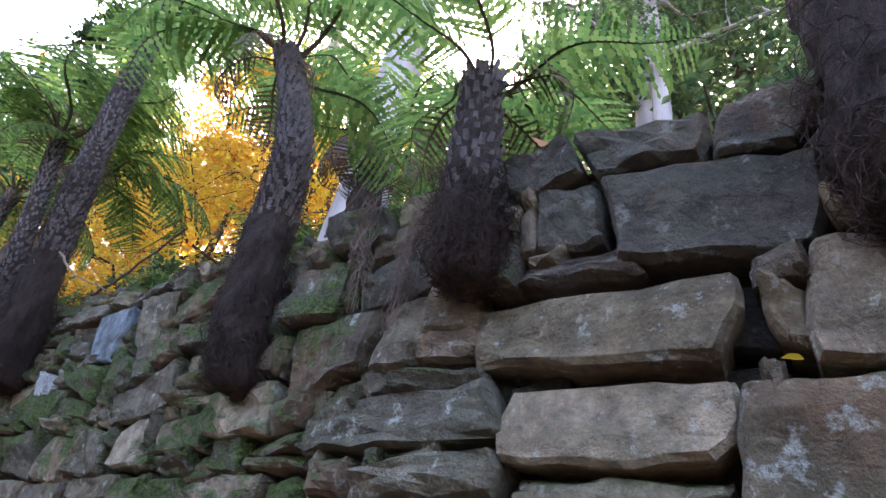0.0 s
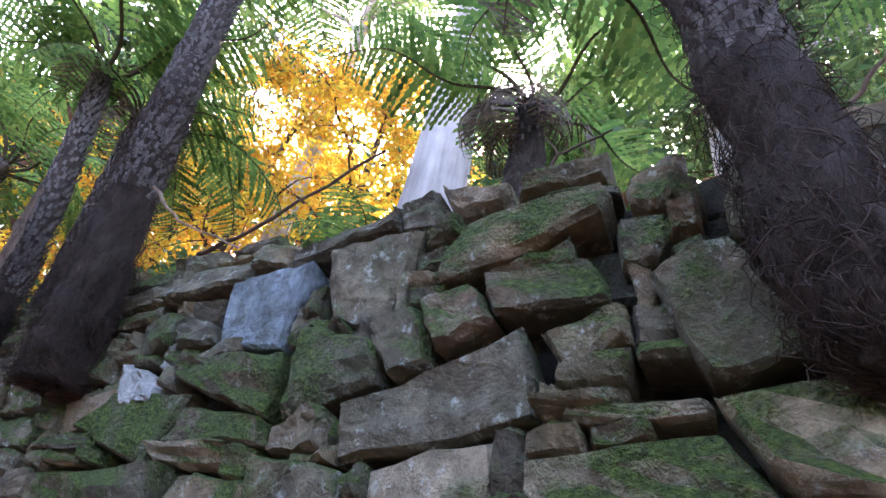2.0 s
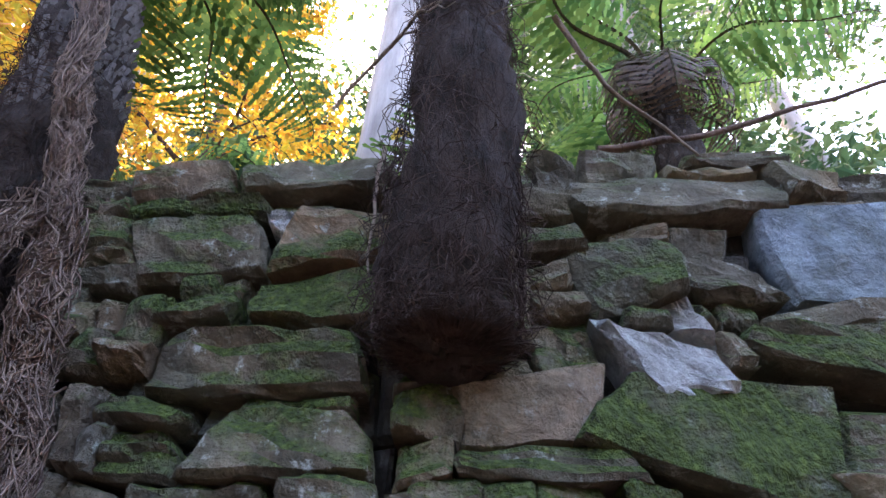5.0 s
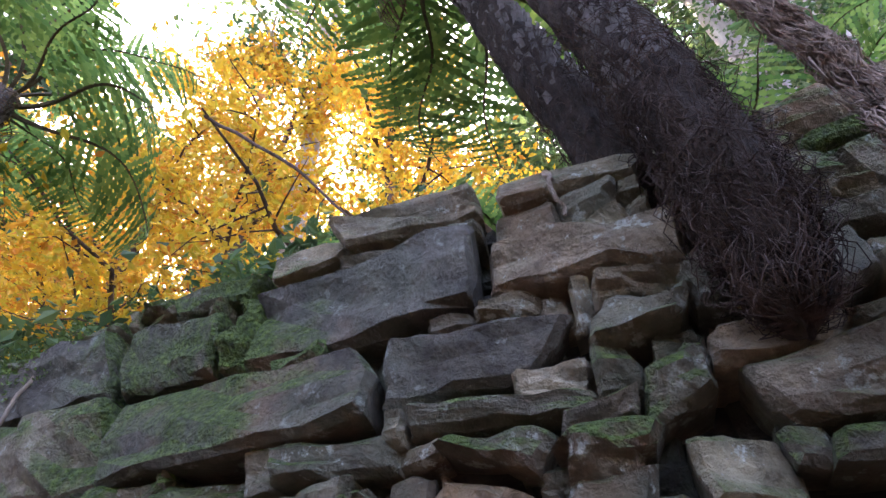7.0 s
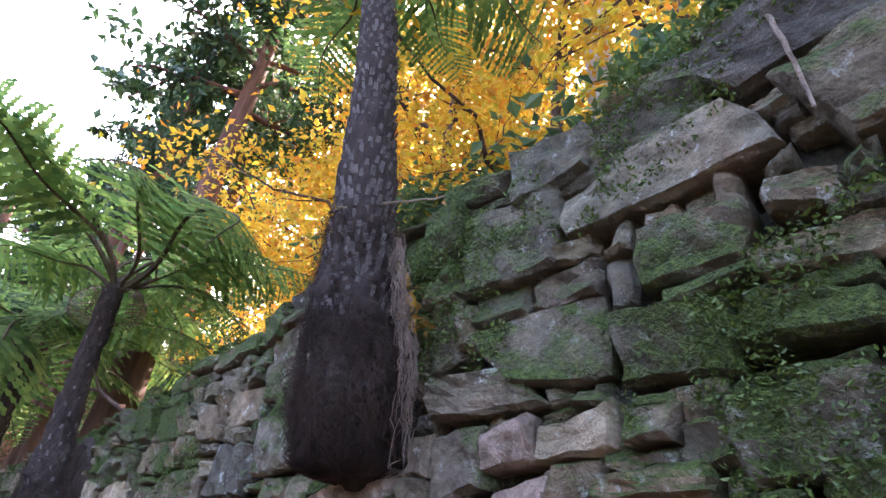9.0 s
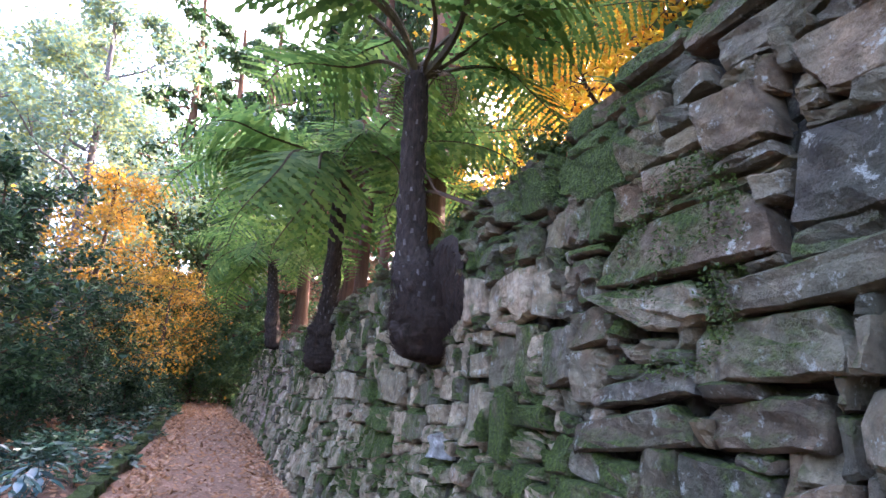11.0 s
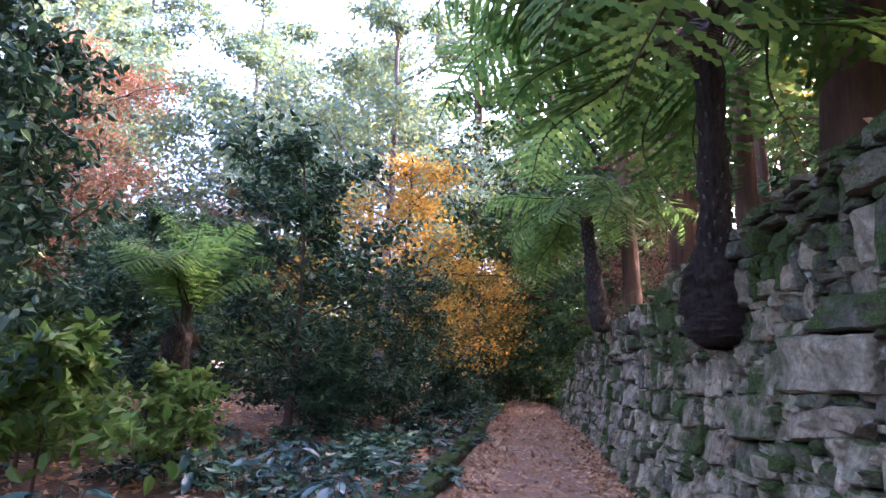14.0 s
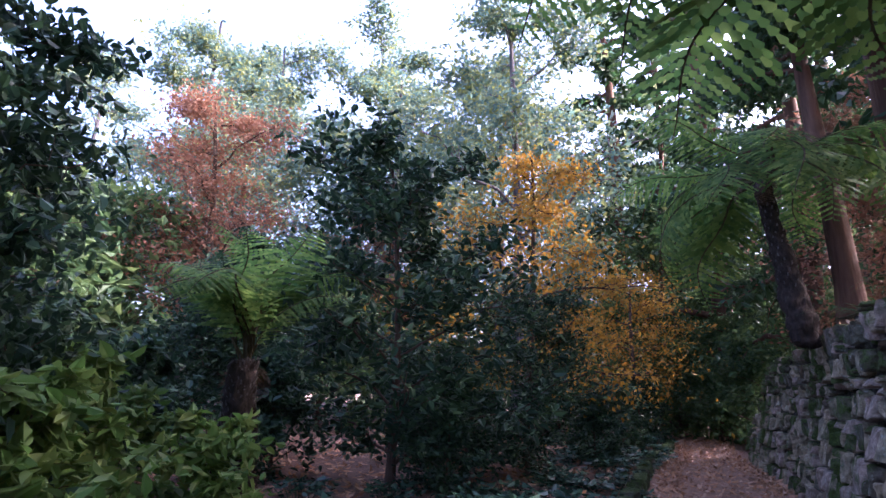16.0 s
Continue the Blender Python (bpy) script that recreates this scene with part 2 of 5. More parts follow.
def bend(a, b, steps, sag=0.0, jitter=0.0, r=rnd):
    a, b = Vector(a), Vector(b)
    out = []
    for i in range(steps + 1):
        s = i / steps
        p = a.lerp(b, s) + Vector((0, 0, sag * 4 * s * (1 - s)))
        if 0 < i < steps:
            p += Vector((r.uniform(-1, 1), r.uniform(-1, 1), r.uniform(-1, 1))) * jitter
        out.append(p)
    return out


def leaf(verts, faces, p, along, side, length, width, fold=0.25):
    """Adds a pointed leaf with a folded midrib."""
    up = along.cross(side).normalized()
    i = len(verts)
    verts += [p, p + along * length * 0.45 + side * width * 0.5 + up * width * fold, p + along * length, p + along * length * 0.45 - side * width * 0.5 + up * width * fold]
    faces += [(i, i + 1, i + 2), (i, i + 2, i + 3)]


def fine_leaf(verts, faces, p, along, side, length, width, fold=0.2):
    """Adds a rounded leaf with a folded midrib and a curved tip."""
    up = along.cross(side).normalized()
    i = len(verts)
    tip = p + along * length - up * length * 0.12
    verts += [p, p + along * length * 0.28 + side * width * 0.46 + up * width * fold, p + along * length * 0.66 + side * width * 0.40 + up * width * fold * 0.6, tip,
              p + along * length * 0.66 - side * width * 0.40 + up * width * fold * 0.6, p + along * length * 0.28 - side * width * 0.46 + up * width * fold]
    faces += [(i, i + 1, i + 2, i + 3), (i, i + 3, i + 4, i + 5)]


def random_dir(r, flat=1.0):
    v = Vector((r.gauss(0, 1), r.gauss(0, 1), r.gauss(0, flat)))
    return v.normalized() if v.length > 1e-6 else Vector((1, 0, 0))


def curve_at(table, y):
    if y <= table[0][0]:
        return table[0][1]
    for (a, va), (b, vb) in zip(table, table[1:]):
        if y <= b:
            return va + (vb - va) * (y - a) / (b - a)
    return table[-1][1]


# ---- the lie of the place ----
FACE = [(-9, 0.30), (-3, 0.74), (-2.3, 0.86), (-1.2, 0.98), (0, 1.03), (1.1, 1.06), (2.2, 1.17), (3.3, 1.38), (4.5, 1.37), (5.5, 1.48), (6.5, 1.55), (8.6, 1.57), (11, 1.50), (13.8, 1.42), (20, 1.25), (25, 0.75)]
TOP = [(-9, 2.5), (-4, 2.57), (-2.2, 2.64), (-1, 2.76), (0, 2.82), (3, 2.80), (4.5, 2.70), (6, 2.65), (9, 2.42), (11, 2.34), (14, 2.22), (18.5, 2.05), (21, 2.0), (22.5, 1.6), (24, 0.5), (25, 0.15)]
WALL_START, WALL_END = -9.0, 24.0


def face_x(y, z):
    return curve_at(FACE, y) + 0.17 * min(0.0, z - 1.25)


def ground_z(y):
    return -0.2 + 0.2 * min(1.0, max(0.0, (y - 11) / 9)) + 0.2 * min(1.0, max(0.0, (5.5 - y) / 5))


def grid(name, xs, ys, height, mat):
    verts = [(x, y, height(x, y)) for y in ys for x in xs]
    w = len(xs)
    faces = [(j * w + i, j * w + i + 1, (j + 1) * w + i + 1, (j + 1) * w + i) for j in range(len(ys) - 1) for i in range(w - 1)]
    return mesh_of(name, verts, faces, mat)


def spread(a, b, n):
    return [a + (b - a) * i / n for i in range(n + 1)]


def rough(x, y, s, k=0.0):
    return noise.noise(Vector((x * s, y * s, k)))


ground = tagged(new("ground", grid("ground", [-400, -120, -40, -15] + spread(-6, 6, 24) + [20, 60, 400], [-400, -60] + spread(-10, 40, 50) + [60, 120, 500],
                lambda x, y: ground_z(y) - 0.06 + 0.02 * rough(x, y, 0.7), LITTER)), "woodland earth covered with brown leaf litter", "ground", kind="structure")


def path_left(y):
    return -0.82 - 0.12 * rough(0.3, y, 0.25) - 0.5 * max(0.0, (y - 24) / 8) ** 2


ys = spread(-9, 34, 172)
verts, faces = [], []
for j, y in enumerate(ys):
    a, b = path_left(y) - 0.12, face_x(y, 0) + 0.05 if y < 24.5 else 1.1
    for i in range(13):
        x = a + (b - a) * i / 12
        verts.append((x, y, ground_z(y) + 0.012 * rough(x, y, 3.0) + 0.03 * rough(x, y, 0.6)))
    if j:
        faces += [((j - 1) * 13 + i, (j - 1) * 13 + i + 1, j * 13 + i + 1, j * 13 + i) for i in range(12)]
path = tagged(new("path", mesh_of("path", verts, faces, PATHWAY)), "pinkish gravel footpath strewn with fallen leaves", "path", kind="structure")


def bed_z(x, y):
    d = min(1.0, max(0.0, (path_left(y) - 0.1 - x) / 0.5))
    return ground_z(y) + 0.14 * d + 0.05 * rough(x, y, 0.8) * d - 0.05 + 0.03 * max(0, -x - 4)


bed = tagged(new("garden_bed", grid("garden_bed", [-45, -30, -20, -14] + spread(-10, -0.95, 36), spread(-9, 40, 98), bed_z, LITTER)), "raised garden bed of dark soil and dead leaves", "garden bed", kind="structure")


def bank_z(x, y):
    d = x - curve_at(FACE, y)
    hump = 0.12 * math.exp(-((y - 8.0) / 1.6) ** 2) * min(1, max(0, d / 0.5))
    fall = 1 - min(1, max(0, (y - 21) / 4))
    return (curve_at(TOP, min(y, 20.5)) - 0.10 + 0.16 * max(0, d) + 0.10 * rough(x, y, 0.9) * min(1, d) + 0.05 * rough(x, y, 2.5) + hump) * fall + (ground_z(y) + 0.3) * (1 - fall)


verts, faces = [], []
offs = [0.14, 0.3, 0.5, 0.8, 1.1, 1.6, 2.2, 3, 4, 6, 9, 14, 22, 40]
ys = spread(-14, 34, 160)
for j, y in enumerate(ys):
    for d in offs:
        x = curve_at(FACE, y) + d
        verts.append((x, y, bank_z(x, y)))
    if j:
        w = len(offs)
        faces += [((j - 1) * w + i, (j - 1) * w + i + 1, j * w + i + 1, j * w + i) for i in range(w - 1)]
bank = tagged(new("bank", mesh_of("bank", verts, faces, BANK)), "wooded bank of dark earth, moss and twigs behind the wall", "bank", kind="structure")

# core of the wall behind the stones, its near-black colour holding the gaps' shade
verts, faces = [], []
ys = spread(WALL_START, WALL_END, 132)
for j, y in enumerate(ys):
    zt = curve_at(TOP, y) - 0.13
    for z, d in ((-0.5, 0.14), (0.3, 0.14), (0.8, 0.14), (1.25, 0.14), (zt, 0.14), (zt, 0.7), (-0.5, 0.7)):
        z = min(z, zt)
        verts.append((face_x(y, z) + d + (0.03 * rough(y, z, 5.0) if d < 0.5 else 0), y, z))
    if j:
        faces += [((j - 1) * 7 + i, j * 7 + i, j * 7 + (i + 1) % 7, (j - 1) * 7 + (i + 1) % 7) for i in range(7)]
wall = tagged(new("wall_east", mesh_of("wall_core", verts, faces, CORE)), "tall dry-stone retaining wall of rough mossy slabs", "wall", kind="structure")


# ---- tree ferns ----
def frond_mesh(name, r, length, droop, mat_leaf, pairs=30, teeth=7, wide=0.27):
    """A bipinnate frond lying along +x from the origin, rising and then drooping."""
    verts, faces = [], []
    spine = []
    x = z = 0.0
    ang = 1.05
    n = pairs + 6
    for i in range(n + 1):
        spine.append(Vector((x, 0.03 * math.sin(i * 0.3), z)))
        ang -= droop / n * (0.6 + 0.8 * i / n)
        x += math.cos(ang) * length / n
        z += math.sin(ang) * length / n
    tube(verts, faces, spine, [0.011 * (1 - 0.85 * i / n) for i in range(n + 1)], 4)
    stem_faces = len(faces)
    first = int(n * 0.24)
    for i in range(first, n):
        s = (i - first) / (n - first)
        plen = length * wide * math.sin(math.pi * min(1, 0.16 + 0.84 * s)) ** 0.75 * (1 - 0.25 * s)
        fwd = (spine[i + 1] - spine[i - 1]).normalized()
        up = Vector((-fwd.z, 0, fwd.x))
        for sign in (-1, 1):
            out = (Vector((0, sign, 0)) * 0.93 + fwd * r.uniform(0.22, 0.5) - up * r.uniform(0.0, 0.4)).normalized()
            across = out.cross(up).normalized() * sign
            p = spine[i] + fwd * (sign * 0.006)
            for k in range(teeth):
                u = k / teeth
                q = p + out * plen * u - up * plen * 0.22 * u * u
                q2 = p + out * plen * (u + 1.02 / teeth) - up * plen * 0.22 * (u + 1.02 / teeth) ** 2
                tl = plen * 0.062 * (1 - u) ** 0.5 * r.uniform(0.85, 1.15) + 0.003
                w0, w1 = plen * 0.026 * (1 - u) ** 0.5 + 0.001, plen * 0.026 * max(0, 1 - u - 1 / teeth) ** 0.5 + 0.001
                mid = q.lerp(q2, 0.75)
                b = len(verts)
                verts += [q - across * w0, q + across * w0, q2 + across * w1, q2 - across * w1, mid + across * tl, mid - across * tl]
                faces += [(b, b + 1, b + 2, b + 3), (b + 1, b + 4, b + 2), (b, b + 3, b + 5)]
    me = mesh_of(name, verts, faces, mat_leaf, False)
    me.materials.append(RACHIS)
    me.polygons.foreach_set("material_index", [1 if i < stem_faces else 0 for i in range(len(faces))])
    return me


fr = random.Random(11)
FRONDS = [frond_mesh("frond", fr, 1.0, d, FROND) for d in (1.1, 1.6, 2.1, 2.6)]
DEAD_FRONDS = [frond_mesh("dead_frond", fr, 1.0, d, DEAD, 18, 6, 0.2) for d in (3.0, 3.6)]


def fern_trunk(r, spine, radii, scars):
    """Trunk with the humps of old leaf bases set in spirals."""
    verts, faces = [], []
    steps, sides = 84, 34
    pts = [Vector(p) for p in spine]
    path_pts, rads = [], []
    for i in range(steps + 1):
        s = i / steps * (len(pts) - 1)
        k = min(int(s), len(pts) - 2)
        f = s - k
        before, after = max(k - 1, 0), min(k + 2, len(pts) - 1)

        def glide(a, b, c, d):
            return b + ((c - a) * f + (2 * a - 5 * b + 4 * c - d) * f * f + (3 * b - a - 3 * c + d) * f ** 3) * 0.5
        path_pts.append(glide(pts[before], pts[k], pts[k + 1], pts[after]))
        rads.append(max(0.02, glide(radii[before], radii[k], radii[k + 1], radii[after])) * math.sqrt(max(0.03, 1 - (1 - min(1, i / 7)) ** 2)))
    for i, (p, rad) in enumerate(zip(path_pts, rads)):
        for k in range(sides):
            w = 2 * math.pi * k / sides
            q = Vector((math.cos(w) * rad, math.sin(w) * rad, p.z))
            lump = 1 + 0.30 * noise.noise(Vector((q.x * 6 + p.y, q.y * 6, q.z * 4))) + 0.20 * noise.noise(Vector((q.x * 26, q.y * 26 + 4, q.z * 11))) + r.uniform(-0.07, 0.07)
            end = 1.0 if i < steps - 1 else 0.6
            sink = 0.05 * noise.noise(Vector((math.cos(w) * 1.7, math.sin(w) * 1.7, p.y))) * max(0, 1 - i / 14)
            verts.append(p + Vector((math.cos(w) * rad * lump * end, math.sin(w) * rad * lump * end, sink)))
    for i in range(steps):
        for k in range(sides):
            k2 = (k + 1) % sides
            faces.append((i * sides + k, i * sides + k2, (i + 1) * sides + k2, (i + 1) * sides + k))
    faces.append(tuple(reversed(range(sides))))
    faces.append(tuple(steps * sides + k for k in range(sides)))
    body = mesh_of("trunk", verts, faces, FIBRE)
    # old leaf bases as small upturned scales
    sv, sf = [], []
    if scars:
        scars = int(scars * 2.6)
        for c in range(scars):
            s = 0.45 + 0.545 * c / scars + r.uniform(-0.004, 0.004)
            i = s * steps
            k = min(int(i), steps - 1)
            p, rad = path_pts[k].lerp(path_pts[k + 1], i - k), rads[k]
            w = c * 2.39996 + r.uniform(-0.12, 0.12)
            o = Vector((math.cos(w), math.sin(w), 0))
            t = Vector((-math.sin(w), math.cos(w), 0))
            q = p + o * rad * 0.97
            h, wd = r.uniform(0.030, 0.048), r.uniform(0.009, 0.014)
            b = len(sv)
            sv += [q - t * wd, q + t * wd, q + t * wd * 0.7 + o * 0.016 + Vector((0, 0, h)), q - t * wd * 0.7 + o * 0.016 + Vector((0, 0, h)), q + o * 0.002 + Vector((0, 0, h * 0.9))]
            sf += [(b, b + 1, b + 2, b + 3), (b + 3, b + 2, b + 4)]
    return body, (mesh_of("scar_skin", sv, sf, SCALES, False) if sf else None), path_pts, rads


def fibres(r, path_pts, rads, count, low, high, length, mat, thick=0.0011):
    """Matted roots that wander over the trunk's skin."""
    verts, faces = [], []
    steps = len(path_pts) - 1
    for _ in range(count):
        s = r.uniform(low, high) * steps
        w = r.uniform(0, 2 * math.pi)
        le = length * r.uniform(0.4, 1.3)
        slant, lift = r.gauss(0, 0.7), r.uniform(0.0, 0.025) if r.random() < 0.8 else r.uniform(0.03, 0.06)
        pts = []
        for j in range(5):
            k = max(0, min(int(s), steps - 1))
            p, rad = path_pts[k].lerp(path_pts[k + 1], min(1, max(0, s - k))), rads[k]
            pts.append(p + Vector((math.cos(w), math.sin(w), 0)) * (rad * 1.03 + lift * math.sin(j * 0.8)))
            seg = (path_pts[k + 1] - path_pts[k]).length + 1e-4
            s -= le / 4 / seg * r.uniform(0.3, 1.2)
            w += slant * le / 4 / max(rad, 0.05) * r.uniform(0.2, 1.4)
        tube(verts, faces, pts, [thick, thick, thick * 0.9, thick * 0.7, thick * 0.3], 3, cap=False)
    return mesh_of("root_fibre", verts, faces, mat)


def tree_fern(label, spine, radii, fronds=18, size=1.5, scars=260, hairy=260, seed=1, dead=4, spread_from=0.0, dead_size=0.8, hair_len=0.12, arch=0):
    r = random.Random(seed)
    base = Vector(spine[0])
    root = tagged(new("tree_fern"), label, "tree fern", "tree ferns on the wall")
    root.location = base
    local = [Vector(p) - base for p in spine]
    body, marks, pts, rads = fern_trunk(r, local, radii, scars)
    part("trunk", body, root)
    if marks:
        part("scar_skin", marks, root, "pale grey old leaf scars")["kind"] = "stuff"
    if hairy:
        part("root_fibre", fibres(r, pts, rads, hairy * 5, 0.02, 0.62, hair_len, FUZZ), root, "matted dark root fibres")["kind"] = "stuff"
    top = local[-1]
    for k in range(fronds):
        ob = part("frond", FRONDS[(k * 3 + seed) % 4], root)
        turn = spread_from + k * 2.39996
        lift = r.uniform(-14, 20) - (k % 3) * 9 - arch
        sz = size * r.uniform(0.8, 1.12)
        ob.matrix_basis = Matrix.Translation(top - Vector((0, 0, 0.03 + 0.05 * (k % 3)))) @ Matrix.Rotation(turn, 4, "Z") @ Matrix.Rotation(radians(-lift), 4, "Y") @ Matrix.Rotation(r.uniform(-0.35, 0.35), 4, "X") @ Matrix.Diagonal((sz, sz * 1.05, sz, 1))
    for k in range(dead):
        ob = part("dead_frond", DEAD_FRONDS[k % 2], root, "dead brown hanging frond")
        sz = dead_size * r.uniform(0.6, 1.1)
        ob.matrix_basis = Matrix.Translation(top - Vector((0, 0, 0.08))) @ Matrix.Rotation(r.uniform(0, 6.28), 4, "Z") @ Matrix.Rotation(radians(r.uniform(30, 60)), 4, "Y") @ Matrix.Diagonal((sz, sz, sz, 1))
    return root


tree_fern("dark leaning tree fern trunk hanging from the wall edge", [(0.60, -4.30, 2.05), (0.60, -4.32, 2.3), (0.64, -4.35, 3.3), (0.7, -4.3, 4.3)], [0.08, 0.15, 0.12, 0.10], 5, seed=2, scars=120)
tree_fern("short shaggy tree fern rooted in the wall top", [(0.66, -3.42, 2.14), (0.66, -3.42, 2.28), (0.68, -3.38, 2.6), (0.70, -3.35, 2.98)], [0.05, 0.085, 0.07, 0.06], 6, 0.9, 60, 260, seed=3, hair_len=0.14)
tree_fern("slender dark tree fern growing out of the stones", [(0.77, -2.53, 1.98), (0.75, -2.50, 2.13), (0.74, -2.46, 2.5), (0.73, -2.41, 3.0), (0.72, -2.2, 3.5), (0.72, -1.98, 3.92)], [0.06, 0.088, 0.086, 0.075, 0.068, 0.068], 8, 1.3, 220, 300, seed=4)
tree_fern("tall tree fern with a patterned leaf-scar trunk", [(0.94, -0.12, 2.20), (0.92, -0.12, 2.34), (0.76, -0.15, 3.2), (0.66, -0.03, 4.3), (0.60, 0.25, 6.1)], [0.085, 0.122, 0.092, 0.08, 0.075], 12, 1.8, 420, 700, seed=5)
tree_fern("thick tree fern trunk with roots spilling down the wall", [(1.00, 0.83, 2.22), (0.98, 0.83, 2.42), (0.95, 0.86, 2.68), (0.92, 0.92, 3.08), (0.82, 1.17, 4.0), (0.74, 1.46, 4.75)], [0.045, 0.078, 0.076, 0.076, 0.07, 0.065], 11, 1.5, 260, 500, seed=6)
tree_fern("slim dark tree fern on the bank behind the wall", [(1.22, 0.92, 2.6), (1.20, 0.96, 2.9), (1.16, 1.14, 3.7), (1.12, 1.38, 4.6)], [0.09, 0.09, 0.08, 0.07], 11, 1.4, 160, 120, seed=7)
tree_fern("leaning tree fern with a heavy matted root bulb", [(1.30, 4.12, 1.77), (1.28, 4.10, 1.93), (1.27, 4.12, 2.15), (1.28, 4.22, 2.7), (1.30, 4.42, 4.1), (1.32, 4.75, 5.5)], [0.13, 0.165, 0.172, 0.125, 0.095, 0.09], 13, 1.8, 380, 1500, seed=8)
tree_fern("tree fern with a dark bulbous base on the wall", [(1.50, 8.24, 1.52), (1.48, 8.26, 1.72), (1.46, 8.30, 1.98), (1.42, 8.55, 2.6), (1.38, 8.55, 3.9)], [0.15, 0.22, 0.20, 0.11, 0.09], 14, 2.5, 50, 600, seed=9)
tree_fern("tree fern with a black round root ball", [(1.54, 12.2, 1.42), (1.52, 12.2, 1.60), (1.48, 12.2, 1.86), (1.43, 12.1, 2.25), (1.42, 12.0, 3.0), (1.40, 11.9, 4.0)], [0.21, 0.29, 0.27, 0.13, 0.105, 0.10], 24, 2.7, 60, 420, seed=10, dead=6, arch=14)
tree_fern("far slim tree fern at the end of the wall", [(1.18, 17.5, 1.9), (1.15, 17.6, 2.3), (1.05, 17.8, 3.3), (0.95, 18.0, 4.3)], [0.13, 0.16, 0.11, 0.10], 18, 2.5, 60, 200, seed=12, arch=24)
tree_fern("tree fern with a stout trunk among the shrubs", [(-4.4, 14.2, -0.1), (-4.4, 14.2, 0.3), (-4.38, 14.2, 0.9), (-4.35, 14.2, 1.6)], [0.26, 0.22, 0.18, 0.14], 13, 1.8, 120, 500, seed=13, hair_len=0.3, arch=-30)
z = bank_z(2.1, -1.35) - 0.1
tree_fern("tree fern skirted with hanging brown dead fronds", [(2.1, -1.35, z), (2.1, -1.35, z + 0.2), (2.12, -1.36, z + 1.3), (2.12, -1.38, 4.75)], [0.13, 0.14, 0.12, 0.10], 9, 1.5, 60, 160, seed=30, dead=16, dead_size=1.0)
for x, y, h, s, k in ((3.2, 0.3, 0.9, 1.5, 32), (3.7, 2.9, 1.1, 1.5, 33), (4.6, 1.2, 2.2, 1.8, 34), (4.0, 4.4, 1.1, 1.6, 35), (3.9, -2.4, 1.4, 1.4, 38)):
    z = bank_z(x, y) - 0.1
    tree_fern("young tree fern with bright fronds on the bank", [(x, y, z), (x, y, z + 0.15), (x + 0.02, y, z + h * 0.6), (x + 0.03, y + 0.03, z + h)], [0.12, 0.13, 0.11, 0.09], 8, s, 60, 80, seed=k, dead=5, dead_size=0.6)


# ---- trees and shrubs ----
def tree_meshes(seed, height, radius, crown_from, leaves, leaf_size, spread_r, mat_bark, mat_leaf, fork=False, droop=0.0, limbs=9, twigs=5, lean=0.0, cluster=0.35, top_taper=1.0, fine=False):
    r = random.Random(seed)
    verts, faces = [], []
    n = 9
    trunk_pts = [Vector((lean * s * height + 0.03 * height * math.sin(s * 3 + seed) * s, 0.03 * height * math.cos(s * 2.3 + seed) * s - 0.03 * height * s, s * height)) for s in (i / n for i in range(n + 1))]
    tube(verts, faces, trunk_pts, [radius * (1.25 if i == 0 else 1 - 0.8 * i / n) for i in range(n + 1)], 10, 0.06, r)
    ends = []
    for k in range(limbs):
        s = crown_from + (0.98 - crown_from) * (k + r.random() * 0.5) / limbs
        i = min(int(s * n), n - 1)
        p = trunk_pts[i].lerp(trunk_pts[i + 1], s * n - i)
        w = k * 2.39996 + r.uniform(-0.4, 0.4)
        reach = spread_r * (1 - 0.65 * top_taper * (s - crown_from) / (1 - crown_from)) * r.uniform(0.7, 1.15)
        e = p + Vector((math.cos(w) * reach, math.sin(w) * reach, reach * (0.45 - droop) * r.uniform(0.5, 1.3)))
        limb = bend(p, e, 5, reach * 0.06, reach * 0.05, r)
        tube(verts, faces, limb, [radius * 0.38 * (1 - s * 0.5) * (1 - 0.8 * j / 5) for j in range(6)], 6, 0, r)
        ends.append((limb, reach))
        for t in range(twigs):
            j = r.randint(1, 4)
            q = limb[j].lerp(limb[j + 1], r.random())
            tw = q + (random_dir(r, 0.6) + (limb[-1] - limb[0]).normalized() * 0.5) * reach * r.uniform(0.2, 0.5) - Vector((0, 0, droop * reach * 0.3))
            sub = bend(q, tw, 3, 0.02, reach * 0.03, r)
            tube(verts, faces, sub, [radius * 0.10, radius * 0.08, radius * 0.05, radius * 0.02], 4, 0, r)
            ends.append((sub, reach * 0.5))
    trunk_me = mesh_of("trunk", verts, faces, mat_bark)
    lv, lf = [], []
    for _ in range(leaves):
        line, reach = r.choice(ends)
        f = r.uniform(0.25, 1.0) * (len(line) - 1)
        j = min(int(f), len(line) - 2)
        p = line[j].lerp(line[j + 1], f - j) + Vector((r.gauss(0, 1), r.gauss(0, 1), r.gauss(0, 0.6))) * cluster * reach * 0.5
        a = random_dir(r, 0.6) - Vector((0, 0, 0.25 + droop))
        a.normalize()
        sd = a.cross(random_dir(r, 2.0)).normalized()
        sz = leaf_size * r.uniform(0.6, 1.3)
        (fine_leaf if fine else leaf)(lv, lf, p, a, sd, sz, sz * 0.55)
    return trunk_me, mesh_of("crown", lv, lf, mat_leaf, False)


